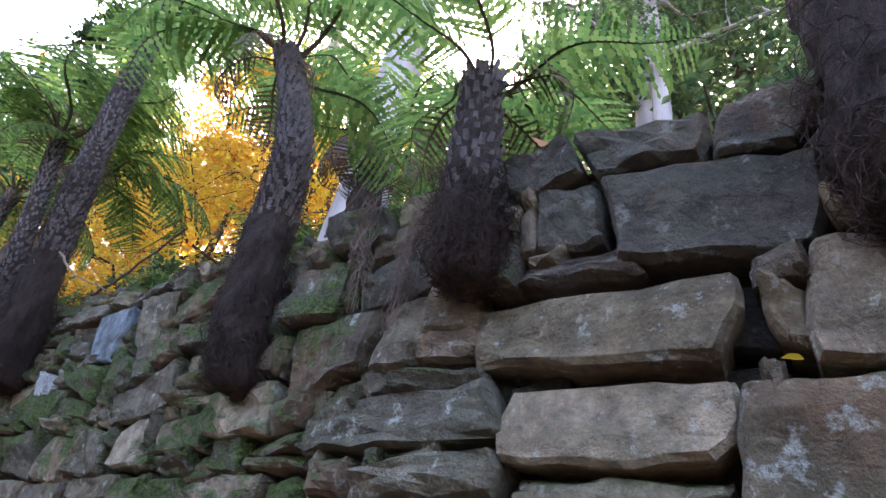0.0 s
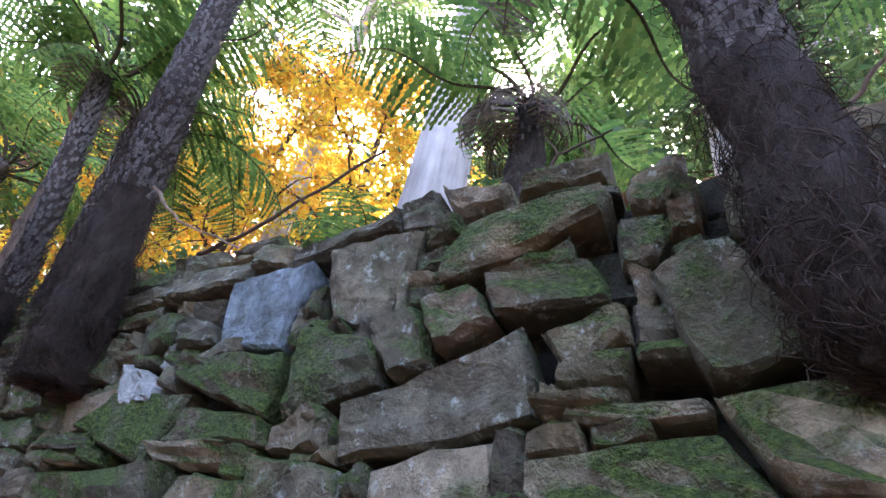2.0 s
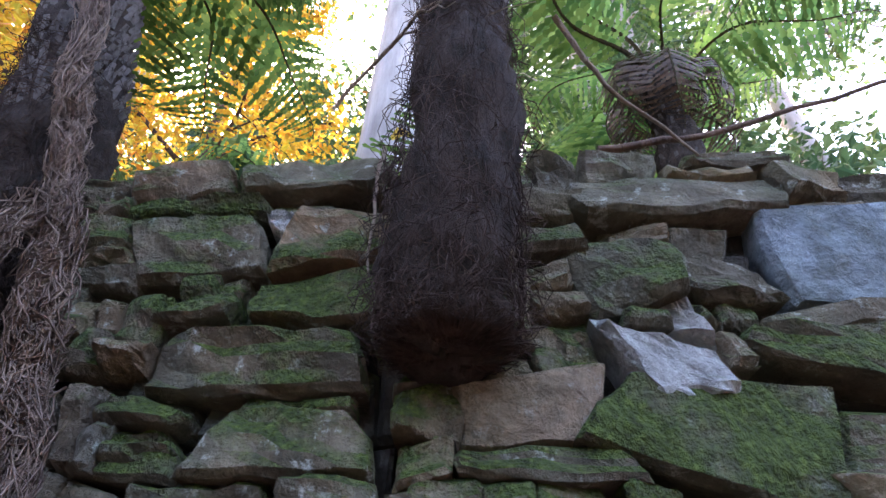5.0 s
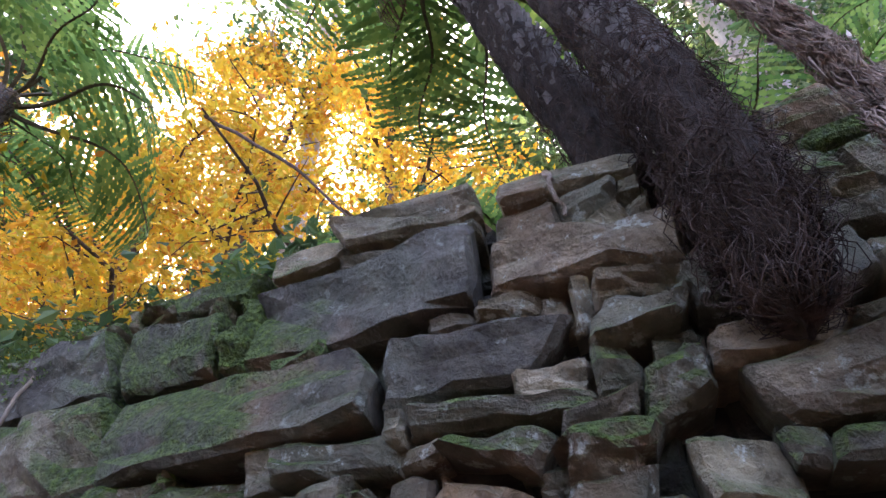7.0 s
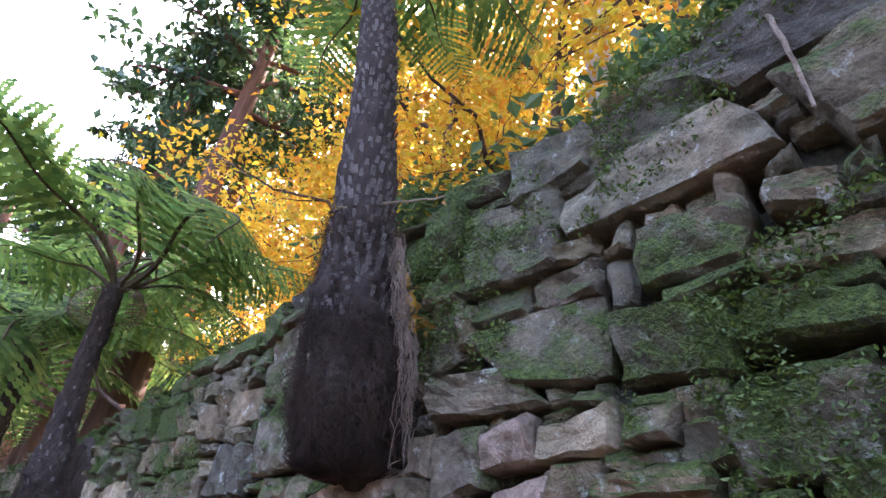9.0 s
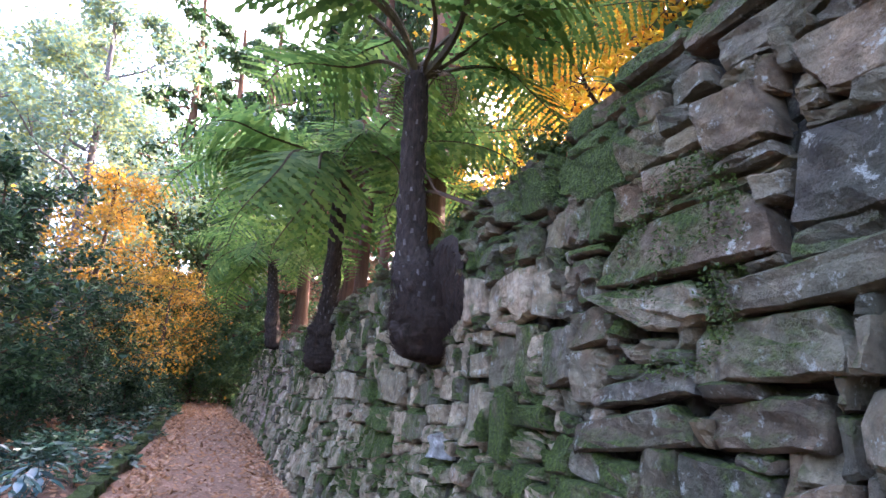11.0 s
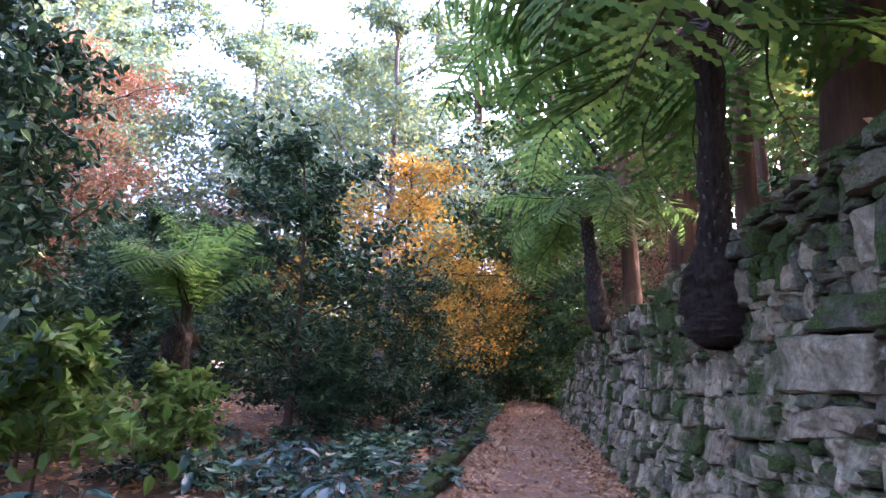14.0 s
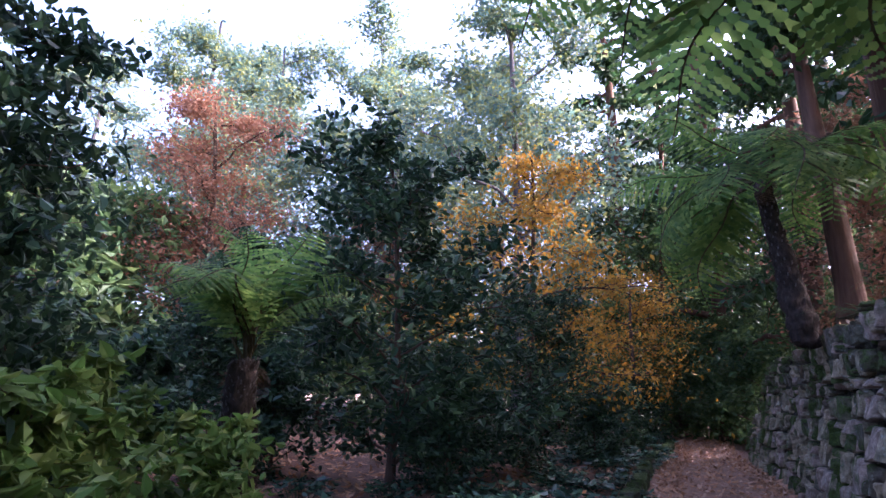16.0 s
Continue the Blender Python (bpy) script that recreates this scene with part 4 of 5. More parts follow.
def tuft(label, x, y, blades, length, mat, seed):
    """A tuft of arching strap leaves."""
    r = random.Random(seed)
    v, f = [], []
    for _ in range(blades):
        w, le, wd = r.uniform(0, 6.28), length * r.uniform(0.6, 1.2), r.uniform(0.006, 0.014)
        o, sd = Vector((math.cos(w), math.sin(w), 0)), Vector((-math.sin(w), math.cos(w), 0))
        b = len(v)
        rise = r.uniform(0.5, 0.9)
        for i in range(6):
            s = i / 5
            p = o * le * s * 0.8 + Vector((0, 0, le * (rise * s - 0.9 * s * s * rise)))
            v.extend((p - sd * wd * (1 - s * 0.9), p + sd * wd * (1 - s * 0.9)))
        f += [(b + 2 * i, b + 2 * i + 1, b + 2 * i + 3, b + 2 * i + 2) for i in range(5)]
    ob = tagged(new("strappy_plant", mesh_of("strappy_plant", v, f, mat, False)), label, "plant", "plants along the wall top")
    ob.location = (x, y, bank_z(x, y) - 0.02)
    return ob


for k, (x, y, n, le) in enumerate(((1.55, 16.2, 40, 0.7), (1.6, 14.8, 34, 0.6), (1.7, 13.4, 30, 0.55), (1.5, 18.9, 34, 0.6), (1.8, 10.6, 24, 0.45), (1.3, -1.6, 16, 0.3), (1.4, 2.2, 18, 0.3), (1.65, 6.2, 20, 0.35))):
    tuft("arching green strap-leaved tuft on the wall top", x, y, n, le, GREEN, 40 + k)


def on_mossy_wall(r):
    while True:
        u, v = r.uniform(1.3, 6.2), r.uniform(1.4, 2.85)
        if v < curve_at(TOP, u) + 0.03 and (v > 1.6 or u > 5) and noise.noise(Vector((u * 0.9, v * 1.8, 5.0))) > 0.12 and noise.noise(Vector((u * 5, v * 6, 1.0))) > -0.1:
            return Vector((face_x(u, v) - r.uniform(-0.005, 0.03), u, v))


scatter("wall_moss", "tiny creeping green leaves and moss on the stones", WALL_GREEN, 14000, on_mossy_wall, 0.014, 1.0, 6)
lr = random.Random(17)
for k in range(16):
    u = lr.uniform(-4, 11)
    v = [], []
    leaf(*v, Vector((0, 0, 0)), Vector((lr.uniform(-0.6, -0.2), lr.uniform(-1, 1), 0.1)).normalized(), Vector((0.3, 0.2, 0.9)).normalized(), 0.06, 0.04)
    ob = tagged(new("fallen_leaf", mesh_of("fallen_leaf", *v, FALLEN, False)), "single dry orange-brown leaf caught on the wall top", "leaf", "leaves caught on the wall")
    ob.location = (curve_at(FACE, u) + lr.uniform(0.0, 0.1), u, curve_at(TOP, u) + 0.02)


def behind_bulb(r):
    k = r.random()
    return Vector((1.33 + r.uniform(-0.03, 0.04), 3.99 - 0.12 * k + r.uniform(-0.03, 0.03), 2.46 - 0.26 * k))


scatter("caught_leaves", "handful of dead orange leaves caught behind the root bulb", ORANGE, 34, behind_bulb, 0.05, 1.0, 8)


def root_mat(label, u0, v0, ru, rv, seed):
    """A dark mat of earth and matted roots that hangs over the stones."""
    r = random.Random(seed)
    v, f, n, m = [], [], 40, 10
    for j in range(m + 1):
        for i in range(n):
            w = 2 * math.pi * i / n
            edge = 1 + 0.28 * noise.noise(Vector((math.cos(w) * 1.6, math.sin(w) * 1.6, seed)))
            d = j / m
            u, z = u0 + math.cos(w) * ru * d * edge, v0 + math.sin(w) * rv * d * edge
            out = 0.055 * math.sqrt(max(0.0, 1 - d * d)) - 0.01 + 0.05 * noise.noise(Vector((u * 7, z * 7, seed))) + 0.03 * noise.noise(Vector((u * 21, z * 17, seed)))
            v.append(on_wall(u, z, out))
    for j in range(m):
        f += [(j * n + i, (j + 1) * n + i, (j + 1) * n + (i + 1) % n, j * n + (i + 1) % n) for i in range(n)]
    root = tagged(new("root_mat"), label, "roots")
    part("earth", mesh_of("earth", v, f, FIBRE), root)
    v, f = [], []
    for _ in range(420):
        w, d = r.uniform(0, 6.28), r.random() ** 0.5
        u, z = u0 + math.cos(w) * ru * d, v0 + math.sin(w) * rv * d
        pts = []
        for j in range(4):
            e = min(1.0, math.hypot((u - u0) / ru, (z - v0) / rv))
            pts.append(on_wall(u, z, 0.065 * math.sqrt(1 - e * e) + r.uniform(0.0, 0.03)))
            u, z = u + r.gauss(0, 0.02), z - r.uniform(0.01, 0.06)
        tube(v, f, pts, [0.003, 0.003, 0.0025, 0.001], 3, cap=False)
    part("root_fibre", mesh_of("root_fibre", v, f, FUZZ), root)["kind"] = "stuff"
    return root


v = [], []
fine_leaf(*v, Vector((0, 0, 0)), Vector((-0.4, 1, 0.1)).normalized(), Vector((-1, -0.3, 0.3)).normalized(), 0.034, 0.016)
ledge_leaf = tagged(new("yellow_leaf", mesh_of("yellow_leaf", *v, YELLOW, False)), "small yellow leaf lying on a stone ledge", "leaf")
ledge_leaf.location = (curve_at(FACE, -4.07) - 0.02, -4.07, 1.895)

v = [], []
fine_leaf(*v, Vector((0, 0, 0)), Vector((-0.3, -0.2, -1)).normalized(), Vector((0.3, 1, 0)).normalized(), 0.085, 0.05)
caught = tagged(new("orange_leaf", mesh_of("orange_leaf", *v, YELLOW, False)), "bright orange leaf stuck to the fern trunk", "leaf")
caught.location = (0.90, 0.00, 2.76)


root_mat("dark mat of earth and roots draped over the stones", 8.30, 2.03, 0.60, 0.34, 5)


# ---- stones ----
def stone_mesh(name, r, quad, to_world, depth, proud, mat, nu=5, nv=4, chip=0.012):
    """A rough slab: quad gives its corners (u, v) in order, to_world lays (u, v, out) into the place. Returns vertices, faces and which faces are smooth."""
    verts, faces, smooth = [], [], []
    k = r.uniform(0, 90)
    (u0, v0), (u1, v1), (u2, v2), (u3, v3) = quad
    w, h = max(0.03, abs(u1 - u0)), max(0.03, abs(v3 - v0))
    tu, tv = r.uniform(-0.022, 0.022), r.uniform(-0.02, 0.02)
    cut = [r.uniform(0.0, 0.10) if r.random() < 0.7 else r.uniform(0.12, 0.32) for _ in range(4)]
    eu, ev = min(0.2, 0.012 / w), min(0.2, 0.012 / h)
    ss = [0] + [eu + (1 - 2 * eu) * i / (nu - 2) for i in range(nu - 1)] + [1]
    ts = [0] + [ev + (1 - 2 * ev) * i / (nv - 2) for i in range(nv - 1)] + [1]
    split = r.uniform(0.25, 0.75) if r.random() < 0.5 else None
    ledge = r.uniform(-0.022, 0.022)

    def place(s, t, shrink=0.0):
        # worn corners: points near a corner slide along the diagonal
        a, b = 2 * s - 1, 2 * t - 1
        q = cut[(0 if b < 0 else 2) + (0 if a < 0 else 1)]
        f = 1 - q * 0.5 * max(0.0, abs(a) + abs(b) - 1.0)
        a, b = a * f * (1 - shrink), b * f * (1 - shrink)
        s, t = (a + 1) / 2, (b + 1) / 2
        u = (u0 * (1 - s) + u1 * s) * (1 - t) + (u3 * (1 - s) + u2 * s) * t
        v = (v0 * (1 - s) + v1 * s) * (1 - t) + (v3 * (1 - s) + v2 * s) * t
        u2_ = u + 0.013 * noise.noise(Vector((u * 11, v * 13, k + 5)))
        return u2_, v + 0.013 * noise.noise(Vector((u * 12, v * 15, k + 9)))

    for j, t in enumerate(ts):
        for i, s in enumerate(ss):
            u, v = place(s, t)
            out = proud + tu * (2 * s - 1) + tv * (2 * t - 1) + chip * 1.5 * noise.noise(Vector((u * 5, v * 9, k))) + chip * 1.3 * noise.noise(Vector((u * 14, v * 34, k)))
            if split is not None and t > split + 0.15 * math.sin(s * 5 + k):
                out += ledge
            if i in (0, nu) or j in (0, nv):
                out -= 0.012 + chip * r.uniform(0.0, 1.4)
            verts.append(to_world(u, v, out))
    for j in range(nv):
        for i in range(nu):
            a = j * (nu + 1) + i
            faces.append((a, a + nu + 1, a + nu + 2, a + 1))
            smooth.append(False)
    rim = [i for i in range(nu + 1)] + [j * (nu + 1) + nu for j in range(1, nv + 1)] + [nv * (nu + 1) + i for i in range(nu - 1, -1, -1)] + [j * (nu + 1) for j in range(nv - 1, 0, -1)]
    b = len(verts)
    for q in rim:
        u, v = place(ss[q % (nu + 1)], ts[q // (nu + 1)], 0.06)
        verts.append(to_world(u, v, proud - depth))
    m = len(rim)
    for q in range(m):
        faces.append((rim[q], b + q, b + (q + 1) % m, rim[(q + 1) % m]))
        smooth.append(False)
    return verts, faces, smooth


sr = random.Random(21)
KEY, slabs = [], []


def slab(u0, u1, v0, v1, foot, head, near_lean, far_lean, mat):
    """One of the larger stones: its reach along the wall, its heights at the near end, the slopes of its foot and head, the lean of its two ends and its kind of stone."""
    w = u1 - u0
    quad = [(u0, v0), (u1, v0 + foot * w), (u1 + far_lean, v1 + head * max(0.01, w + far_lean - near_lean)), (u0 + near_lean, v1)]
    KEY.append(quad)
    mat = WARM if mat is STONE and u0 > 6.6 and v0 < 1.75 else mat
    # high stones near the start get overhead fern shade in colour; later ones slate
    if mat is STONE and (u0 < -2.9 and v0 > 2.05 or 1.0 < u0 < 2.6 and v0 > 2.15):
        mat = SHADE_AND_SLATE
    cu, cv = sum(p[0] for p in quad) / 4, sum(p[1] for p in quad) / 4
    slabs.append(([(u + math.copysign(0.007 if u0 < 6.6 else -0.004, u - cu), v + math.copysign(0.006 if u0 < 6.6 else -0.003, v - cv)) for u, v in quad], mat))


slab(-3.10, -2.74, 2.00, 2.18, -0.14, 0.05, -0.00, 0.05, STONE)
slab(-3.29, -2.98, 2.19, 2.35, 0.05, -0.01, -0.04, -0.00, STONE)
slab(-3.24, -3.11, 1.99, 2.18, 0.02, 0.17, -0.05, -0.02, STONE)
slab(-3.95, -3.44, 1.92, 2.09, 0.10, 0.06, -0.08, 0.03, STONE)
slab(-3.94, -3.52, 1.74, 1.89, 0.05, 0.07, -0.06, 0.01, WARM)
slab(-3.94, -3.54, 1.69, 1.73, -0.03, 0.02, 0.00, -0.02, STONE)
slab(-4.14, -3.95, 1.69, 1.87, 0.01, -0.06, -0.04, -0.04, STONE)
slab(-4.19, -4.08, 1.89, 2.10, 0.05, 0.03, -0.05, -0.03, STONE)
slab(-4.12, -3.78, 2.12, 2.35, 0.08, 0.08, -0.08, 0.02, STONE)
slab(-3.74, -3.58, 2.23, 2.42, 0.14, -0.12, 0.02, 0.00, STONE)
slab(-3.97, -3.74, 2.39, 2.51, 0.19, 0.22, -0.03, 0.09, STONE)
slab(-3.71, -3.51, 2.43, 2.57, -0.08, -0.01, 0.06, 0.05, STONE)
slab(-4.13, -3.99, 2.36, 2.53, 0.12, -0.04, -0.11, -0.02, STONE)
slab(-3.83, -3.52, 2.13, 2.20, 0.10, 0.04, 0.06, -0.04, STONE)
slab(-4.09, -4.04, 1.93, 2.04, 0.44, 0.29, -0.00, 0.01, STONE)
slab(-3.53, -2.92, 1.81, 1.94, -0.03, -0.07, 0.03, 0.05, STONE)
slab(-3.53, -3.12, 1.70, 1.78, -0.05, -0.11, -0.00, -0.02, STONE)
slab(-3.08, -2.71, 2.42, 2.53, 0.24, 0.33, 0.01, 0.03, STONE)
slab(-2.88, -2.62, 2.20, 2.39, 0.08, 0.11, -0.07, -0.03, STONE)
slab(-2.66, -2.56, 2.05, 2.18, 0.15, 0.28, -0.02, -0.04, STONE)
slab(-2.73, -2.39, 1.85, 2.04, 0.04, -0.05, 0.08, 0.11, WARM)
slab(-2.46, -2.29, 2.07, 2.32, -0.10, -0.32, 0.11, 0.07, STONE)
slab(-2.29, -2.04, 2.00, 2.03, 0.01, -0.02, 0.02, 0.00, STONE)
slab(-2.38, -1.97, 1.83, 1.97, 0.01, -0.08, 0.09, 0.02, STONE)
slab(-1.14, -0.80, 2.30, 2.59, 0.19, 0.05, -0.05, 0.01, BLUE)
slab(-1.50, -1.32, 2.31, 2.61, 0.32, 0.07, -0.11, 0.12, STONE)
slab(-2.12, -1.66, 2.47, 2.57, -0.17, 0.10, -0.03, -0.07, STONE)
slab(-2.14, -1.88, 2.26, 2.39, 0.01, -0.08, 0.06, 0.06, STONE)
slab(-1.71, -1.62, 2.17, 2.36, -0.41, -0.54, 0.08, 0.13, STONE)
slab(-1.88, -1.73, 2.24, 2.38, -0.41, -0.23, 0.10, 0.08, STONE)
slab(-1.58, -1.24, 2.13, 2.23, -0.13, 0.40, 0.04, 0.00, MOSSY)
slab(-1.99, -1.47, 2.01, 2.20, -0.10, -0.25, 0.04, -0.02, STONE)
slab(-1.44, -1.23, 1.99, 2.09, -0.01, -0.19, 0.02, -0.00, STONE)
slab(-2.16, -2.03, 2.14, 2.23, -0.24, -0.14, 0.01, 0.05, STONE)
slab(-2.15, -2.03, 2.07, 2.13, -0.05, -0.26, -0.02, -0.01, STONE)
slab(-2.14, -1.99, 2.02, 2.05, -0.02, -0.13, -0.01, 0.00, STONE)
slab(-1.51, -1.04, 2.65, 2.72, -0.03, 0.03, 0.02, 0.03, STONE)
slab(-1.63, -1.52, 2.61, 2.73, 0.17, -0.26, 0.00, 0.01, STONE)
slab(-1.85, -1.66, 2.63, 2.69, 0.29, 0.38, -0.02, 0.03, STONE)
slab(-2.13, -1.90, 2.62, 2.67, 0.03, 0.01, -0.01, -0.01, STONE)
slab(-0.89, -0.39, 2.59, 2.71, -0.04, -0.02, 0.04, -0.01, STONE)
slab(-0.58, -0.42, 2.38, 2.50, -0.24, 0.09, -0.01, 0.09, MOSSY)
slab(-0.79, -0.63, 2.38, 2.48, -0.08, -0.11, 0.07, 0.06, STONE)
slab(-0.62, -0.55, 2.28, 2.42, 0.29, 0.17, 0.04, 0.03, WHITE)
slab(-0.63, -0.49, 2.17, 2.25, -0.10, 0.35, 0.01, 0.10, WHITE)
slab(-1.19, -0.68, 2.09, 2.28, 0.29, 0.07, -0.01, 0.02, MOSSY)
slab(-0.74, -0.32, 1.95, 2.19, 0.34, 0.04, -0.05, -0.11, MOSSY)
slab(-1.22, -0.76, 2.01, 2.08, 0.05, 0.18, 0.04, -0.05, STAINED)
slab(-0.35, -0.14, 2.08, 2.23, 0.04, -0.12, -0.06, 0.02, TAN)
slab(-2.26, -2.18, 2.44, 2.58, 0.79, 0.16, -0.04, -0.00, STONE)
slab(-2.23, -2.16, 2.31, 2.43, 0.53, 0.41, -0.03, 0.01, STONE)
slab(0.05, 0.38, 2.66, 2.82, 0.09, -0.13, -0.06, 0.01, STONE)
slab(0.40, 0.66, 2.68, 2.78, 0.04, -0.03, 0.01, 0.02, STONE)
slab(0.28, 0.65, 2.63, 2.67, 0.02, 0.01, 0.05, 0.01, MOSSY)
slab(0.26, 0.55, 2.45, 2.61, -0.05, -0.04, 0.05, 0.06, STONE)
slab(0.25, 0.28, 2.55, 2.61, 0.66, -0.06, -0.04, 0.02, WHITE)
slab(-0.03, 0.26, 2.50, 2.64, -0.17, -0.09, -0.00, -0.05, STONE)
slab(-0.02, 0.29, 2.32, 2.48, 0.06, -0.21, 0.03, 0.00, STONE)
slab(0.33, 0.46, 2.35, 2.41, -0.16, -0.37, -0.02, -0.01, STONE)
slab(0.03, 0.46, 2.19, 2.30, 0.02, 0.03, 0.02, -0.02, STONE)
slab(0.38, 0.51, 2.13, 2.15, -0.03, 0.23, -0.03, 0.01, MOSSY)
slab(-0.02, 0.33, 2.03, 2.16, 0.02, -0.04, 0.08, -0.07, STONE)
slab(0.34, 0.47, 2.03, 2.09, 0.02, -0.06, 0.01, 0.00, MOSSY)
slab(0.60, 0.88, 2.11, 2.21, 0.00, -0.06, 0.04, 0.04, STAINED)
slab(0.47, 0.54, 2.24, 2.28, -0.17, 0.03, -0.02, 0.02, STONE)
slab(-0.13, -0.02, 2.09, 2.23, 0.23, -0.38, -0.05, -0.01, STONE)
slab(-0.61, -0.44, 2.72, 2.80, -0.13, -0.10, -0.02, 0.00, STONE)
slab(-0.44, -0.12, 2.02, 2.08, 0.02, -0.03, 0.06, -0.01, STONE)
slab(0.94, 1.04, 2.43, 2.59, -0.05, 0.01, 0.07, 0.08, STONE)
slab(1.33, 1.89, 2.46, 2.65, 0.01, 0.10, -0.02, 0.02, STONE)
slab(0.93, 1.30, 2.42, 2.53, 0.16, 0.16, -0.02, -0.03, STONE)
slab(1.98, 2.32, 2.48, 2.65, 0.12, 0.18, 0.01, 0.02, STONE)
slab(1.54, 2.23, 2.25, 2.42, 0.00, 0.06, -0.00, 0.03, STONE)
slab(1.24, 1.52, 2.29, 2.38, -0.07, 0.11, -0.10, 0.00, STONE)
slab(0.98, 1.12, 2.29, 2.37, 0.04, 0.10, -0.04, -0.03, STAINED)
slab(2.23, 2.63, 2.26, 2.51, 0.05, 0.01, 0.10, 0.11, STAINED)
slab(2.34, 2.81, 2.52, 2.74, 0.02, 0.05, 0.08, 0.18, STONE)
slab(2.73, 3.33, 2.33, 2.54, 0.09, 0.00, 0.11, 0.06, STONE)
slab(1.14, 1.47, 2.19, 2.23, 0.05, 0.05, -0.02, 0.00, MOSSY)
slab(1.26, 1.40, 2.11, 2.17, 0.35, 0.07, -0.06, -0.01, MOSSY)
slab(1.32, 1.44, 1.99, 2.06, 0.25, 0.47, -0.08, -0.03, TAN)
slab(1.07, 1.22, 2.11, 2.14, 0.09, 0.15, -0.02, -0.07, MOSSY)
slab(1.13, 1.21, 1.97, 2.09, 0.77, -0.08, -0.06, -0.02, STONE)
slab(1.61, 1.78, 2.07, 2.17, 0.10, -0.19, -0.04, 0.00, STONE)
slab(1.82, 2.01, 2.15, 2.22, 0.05, 0.01, 0.02, 0.01, STONE)
slab(3.37, 3.71, 2.31, 2.58, -0.02, 0.10, -0.01, 0.04, MOSSY)
slab(3.25, 3.53, 2.61, 2.76, -0.20, 0.19, -0.03, 0.03, MOSSY)
slab(2.89, 3.14, 2.13, 2.25, 0.02, 0.24, -0.04, -0.02, MOSSY)
slab(2.69, 2.82, 2.16, 2.25, 0.35, 0.27, -0.02, -0.00, STONE)
slab(2.66, 2.87, 2.04, 2.13, 0.16, 0.08, -0.03, 0.03, STONE)
slab(2.70, 2.93, 1.92, 1.99, 0.17, 0.20, -0.02, -0.01, MOSSY)
slab(2.95, 3.22, 1.91, 2.07, 0.15, 0.12, -0.02, -0.00, MOSSY)
slab(3.24, 3.53, 1.96, 2.21, 0.08, -0.05, 0.01, 0.20, STAINED)
slab(3.42, 3.82, 1.93, 2.06, 0.00, -0.06, 0.14, 0.02, STONE)
slab(3.25, 3.47, 1.80, 1.91, -0.07, -0.20, -0.01, -0.01, WARM)
slab(3.10, 3.22, 1.80, 1.87, 0.04, 0.08, -0.03, 0.00, STONE)
slab(3.47, 3.68, 1.79, 1.90, -0.07, -0.13, -0.00, 0.01, PINK)
slab(2.76, 2.96, 1.72, 1.86, -0.16, -0.03, -0.04, 0.03, STONE)
slab(3.02, 3.33, 1.69, 1.76, 0.03, -0.05, 0.02, -0.00, STONE)
slab(3.76, 3.86, 2.11, 2.28, -0.29, -0.27, -0.01, 0.07, STAINED)
slab(0.81, 0.95, 2.21, 2.28, 0.01, 0.08, -0.11, -0.01, TAN)
slab(0.65, 0.86, 2.03, 2.09, 0.10, -0.06, -0.01, -0.02, MOSSY)
slab(0.97, 1.08, 2.18, 2.25, -0.49, -0.20, -0.01, -0.03, MOSSY)
slab(1.49, 1.73, 2.15, 2.22, 0.10, 0.07, 0.03, 0.04, STONE)
slab(0.67, 0.77, 2.31, 2.43, 0.04, -0.24, -0.01, -0.02, STONE)
slab(2.02, 2.26, 2.13, 2.17, 0.02, -0.00, -0.00, -0.01, STONE)
slab(1.94, 2.22, 2.08, 2.13, -0.00, -0.10, -0.01, 0.01, STONE)
slab(1.88, 2.15, 1.96, 2.07, 0.10, -0.16, 0.01, 0.01, STONE)
slab(1.72, 1.84, 2.04, 2.15, -0.03, -0.10, -0.05, 0.02, STONE)
slab(1.79, 1.88, 1.87, 2.00, 0.30, -0.28, -0.05, -0.02, STONE)
slab(2.30, 2.60, 2.08, 2.18, 0.07, 0.10, 0.01, -0.05, STONE)
slab(2.86, 3.38, 2.53, 2.74, 0.04, 0.08, 0.04, 0.03, MOSSY)
slab(2.18, 2.51, 1.93, 2.03, 0.18, 0.05, 0.01, -0.03, STONE)
slab(3.45, 3.63, 1.59, 1.77, 0.07, -0.17, -0.02, -0.02, PINK)
slab(3.31, 3.44, 1.62, 1.78, 0.02, -0.02, -0.04, -0.03, STONE)
slab(4.04, 4.40, 1.56, 1.83, -0.05, -0.19, -0.08, 0.03, PINK)
slab(3.77, 4.06, 1.57, 1.69, -0.05, -0.27, 0.08, -0.03, MOSSY)
slab(3.63, 3.82, 1.74, 1.89, -0.21, 0.02, 0.01, 0.01, STAINED)
slab(3.77, 3.89, 2.33, 2.41, -0.14, -0.09, -0.00, -0.02, STONE)
slab(3.76, 3.91, 2.52, 2.69, -0.16, 0.02, -0.01, 0.02, MOSSY)
slab(3.93, 4.06, 2.46, 2.66, 0.26, 0.19, -0.00, 0.05, MOSSY)
slab(4.41, 4.66, 1.54, 1.72, -0.09, -0.14, 0.03, -0.04, STAINED)
slab(4.68, 5.34, 1.51, 1.63, -0.08, 0.06, 0.06, -0.16, STONE)
slab(4.68, 5.11, 1.71, 1.76, -0.07, 0.01, -0.08, -0.06, MOSSY)
slab(5.03, 5.50, 1.79, 2.00, 0.02, 0.12, -0.05, -0.05, STONE)
slab(4.55, 4.97, 1.88, 2.02, -0.10, 0.24, 0.04, -0.01, STONE)
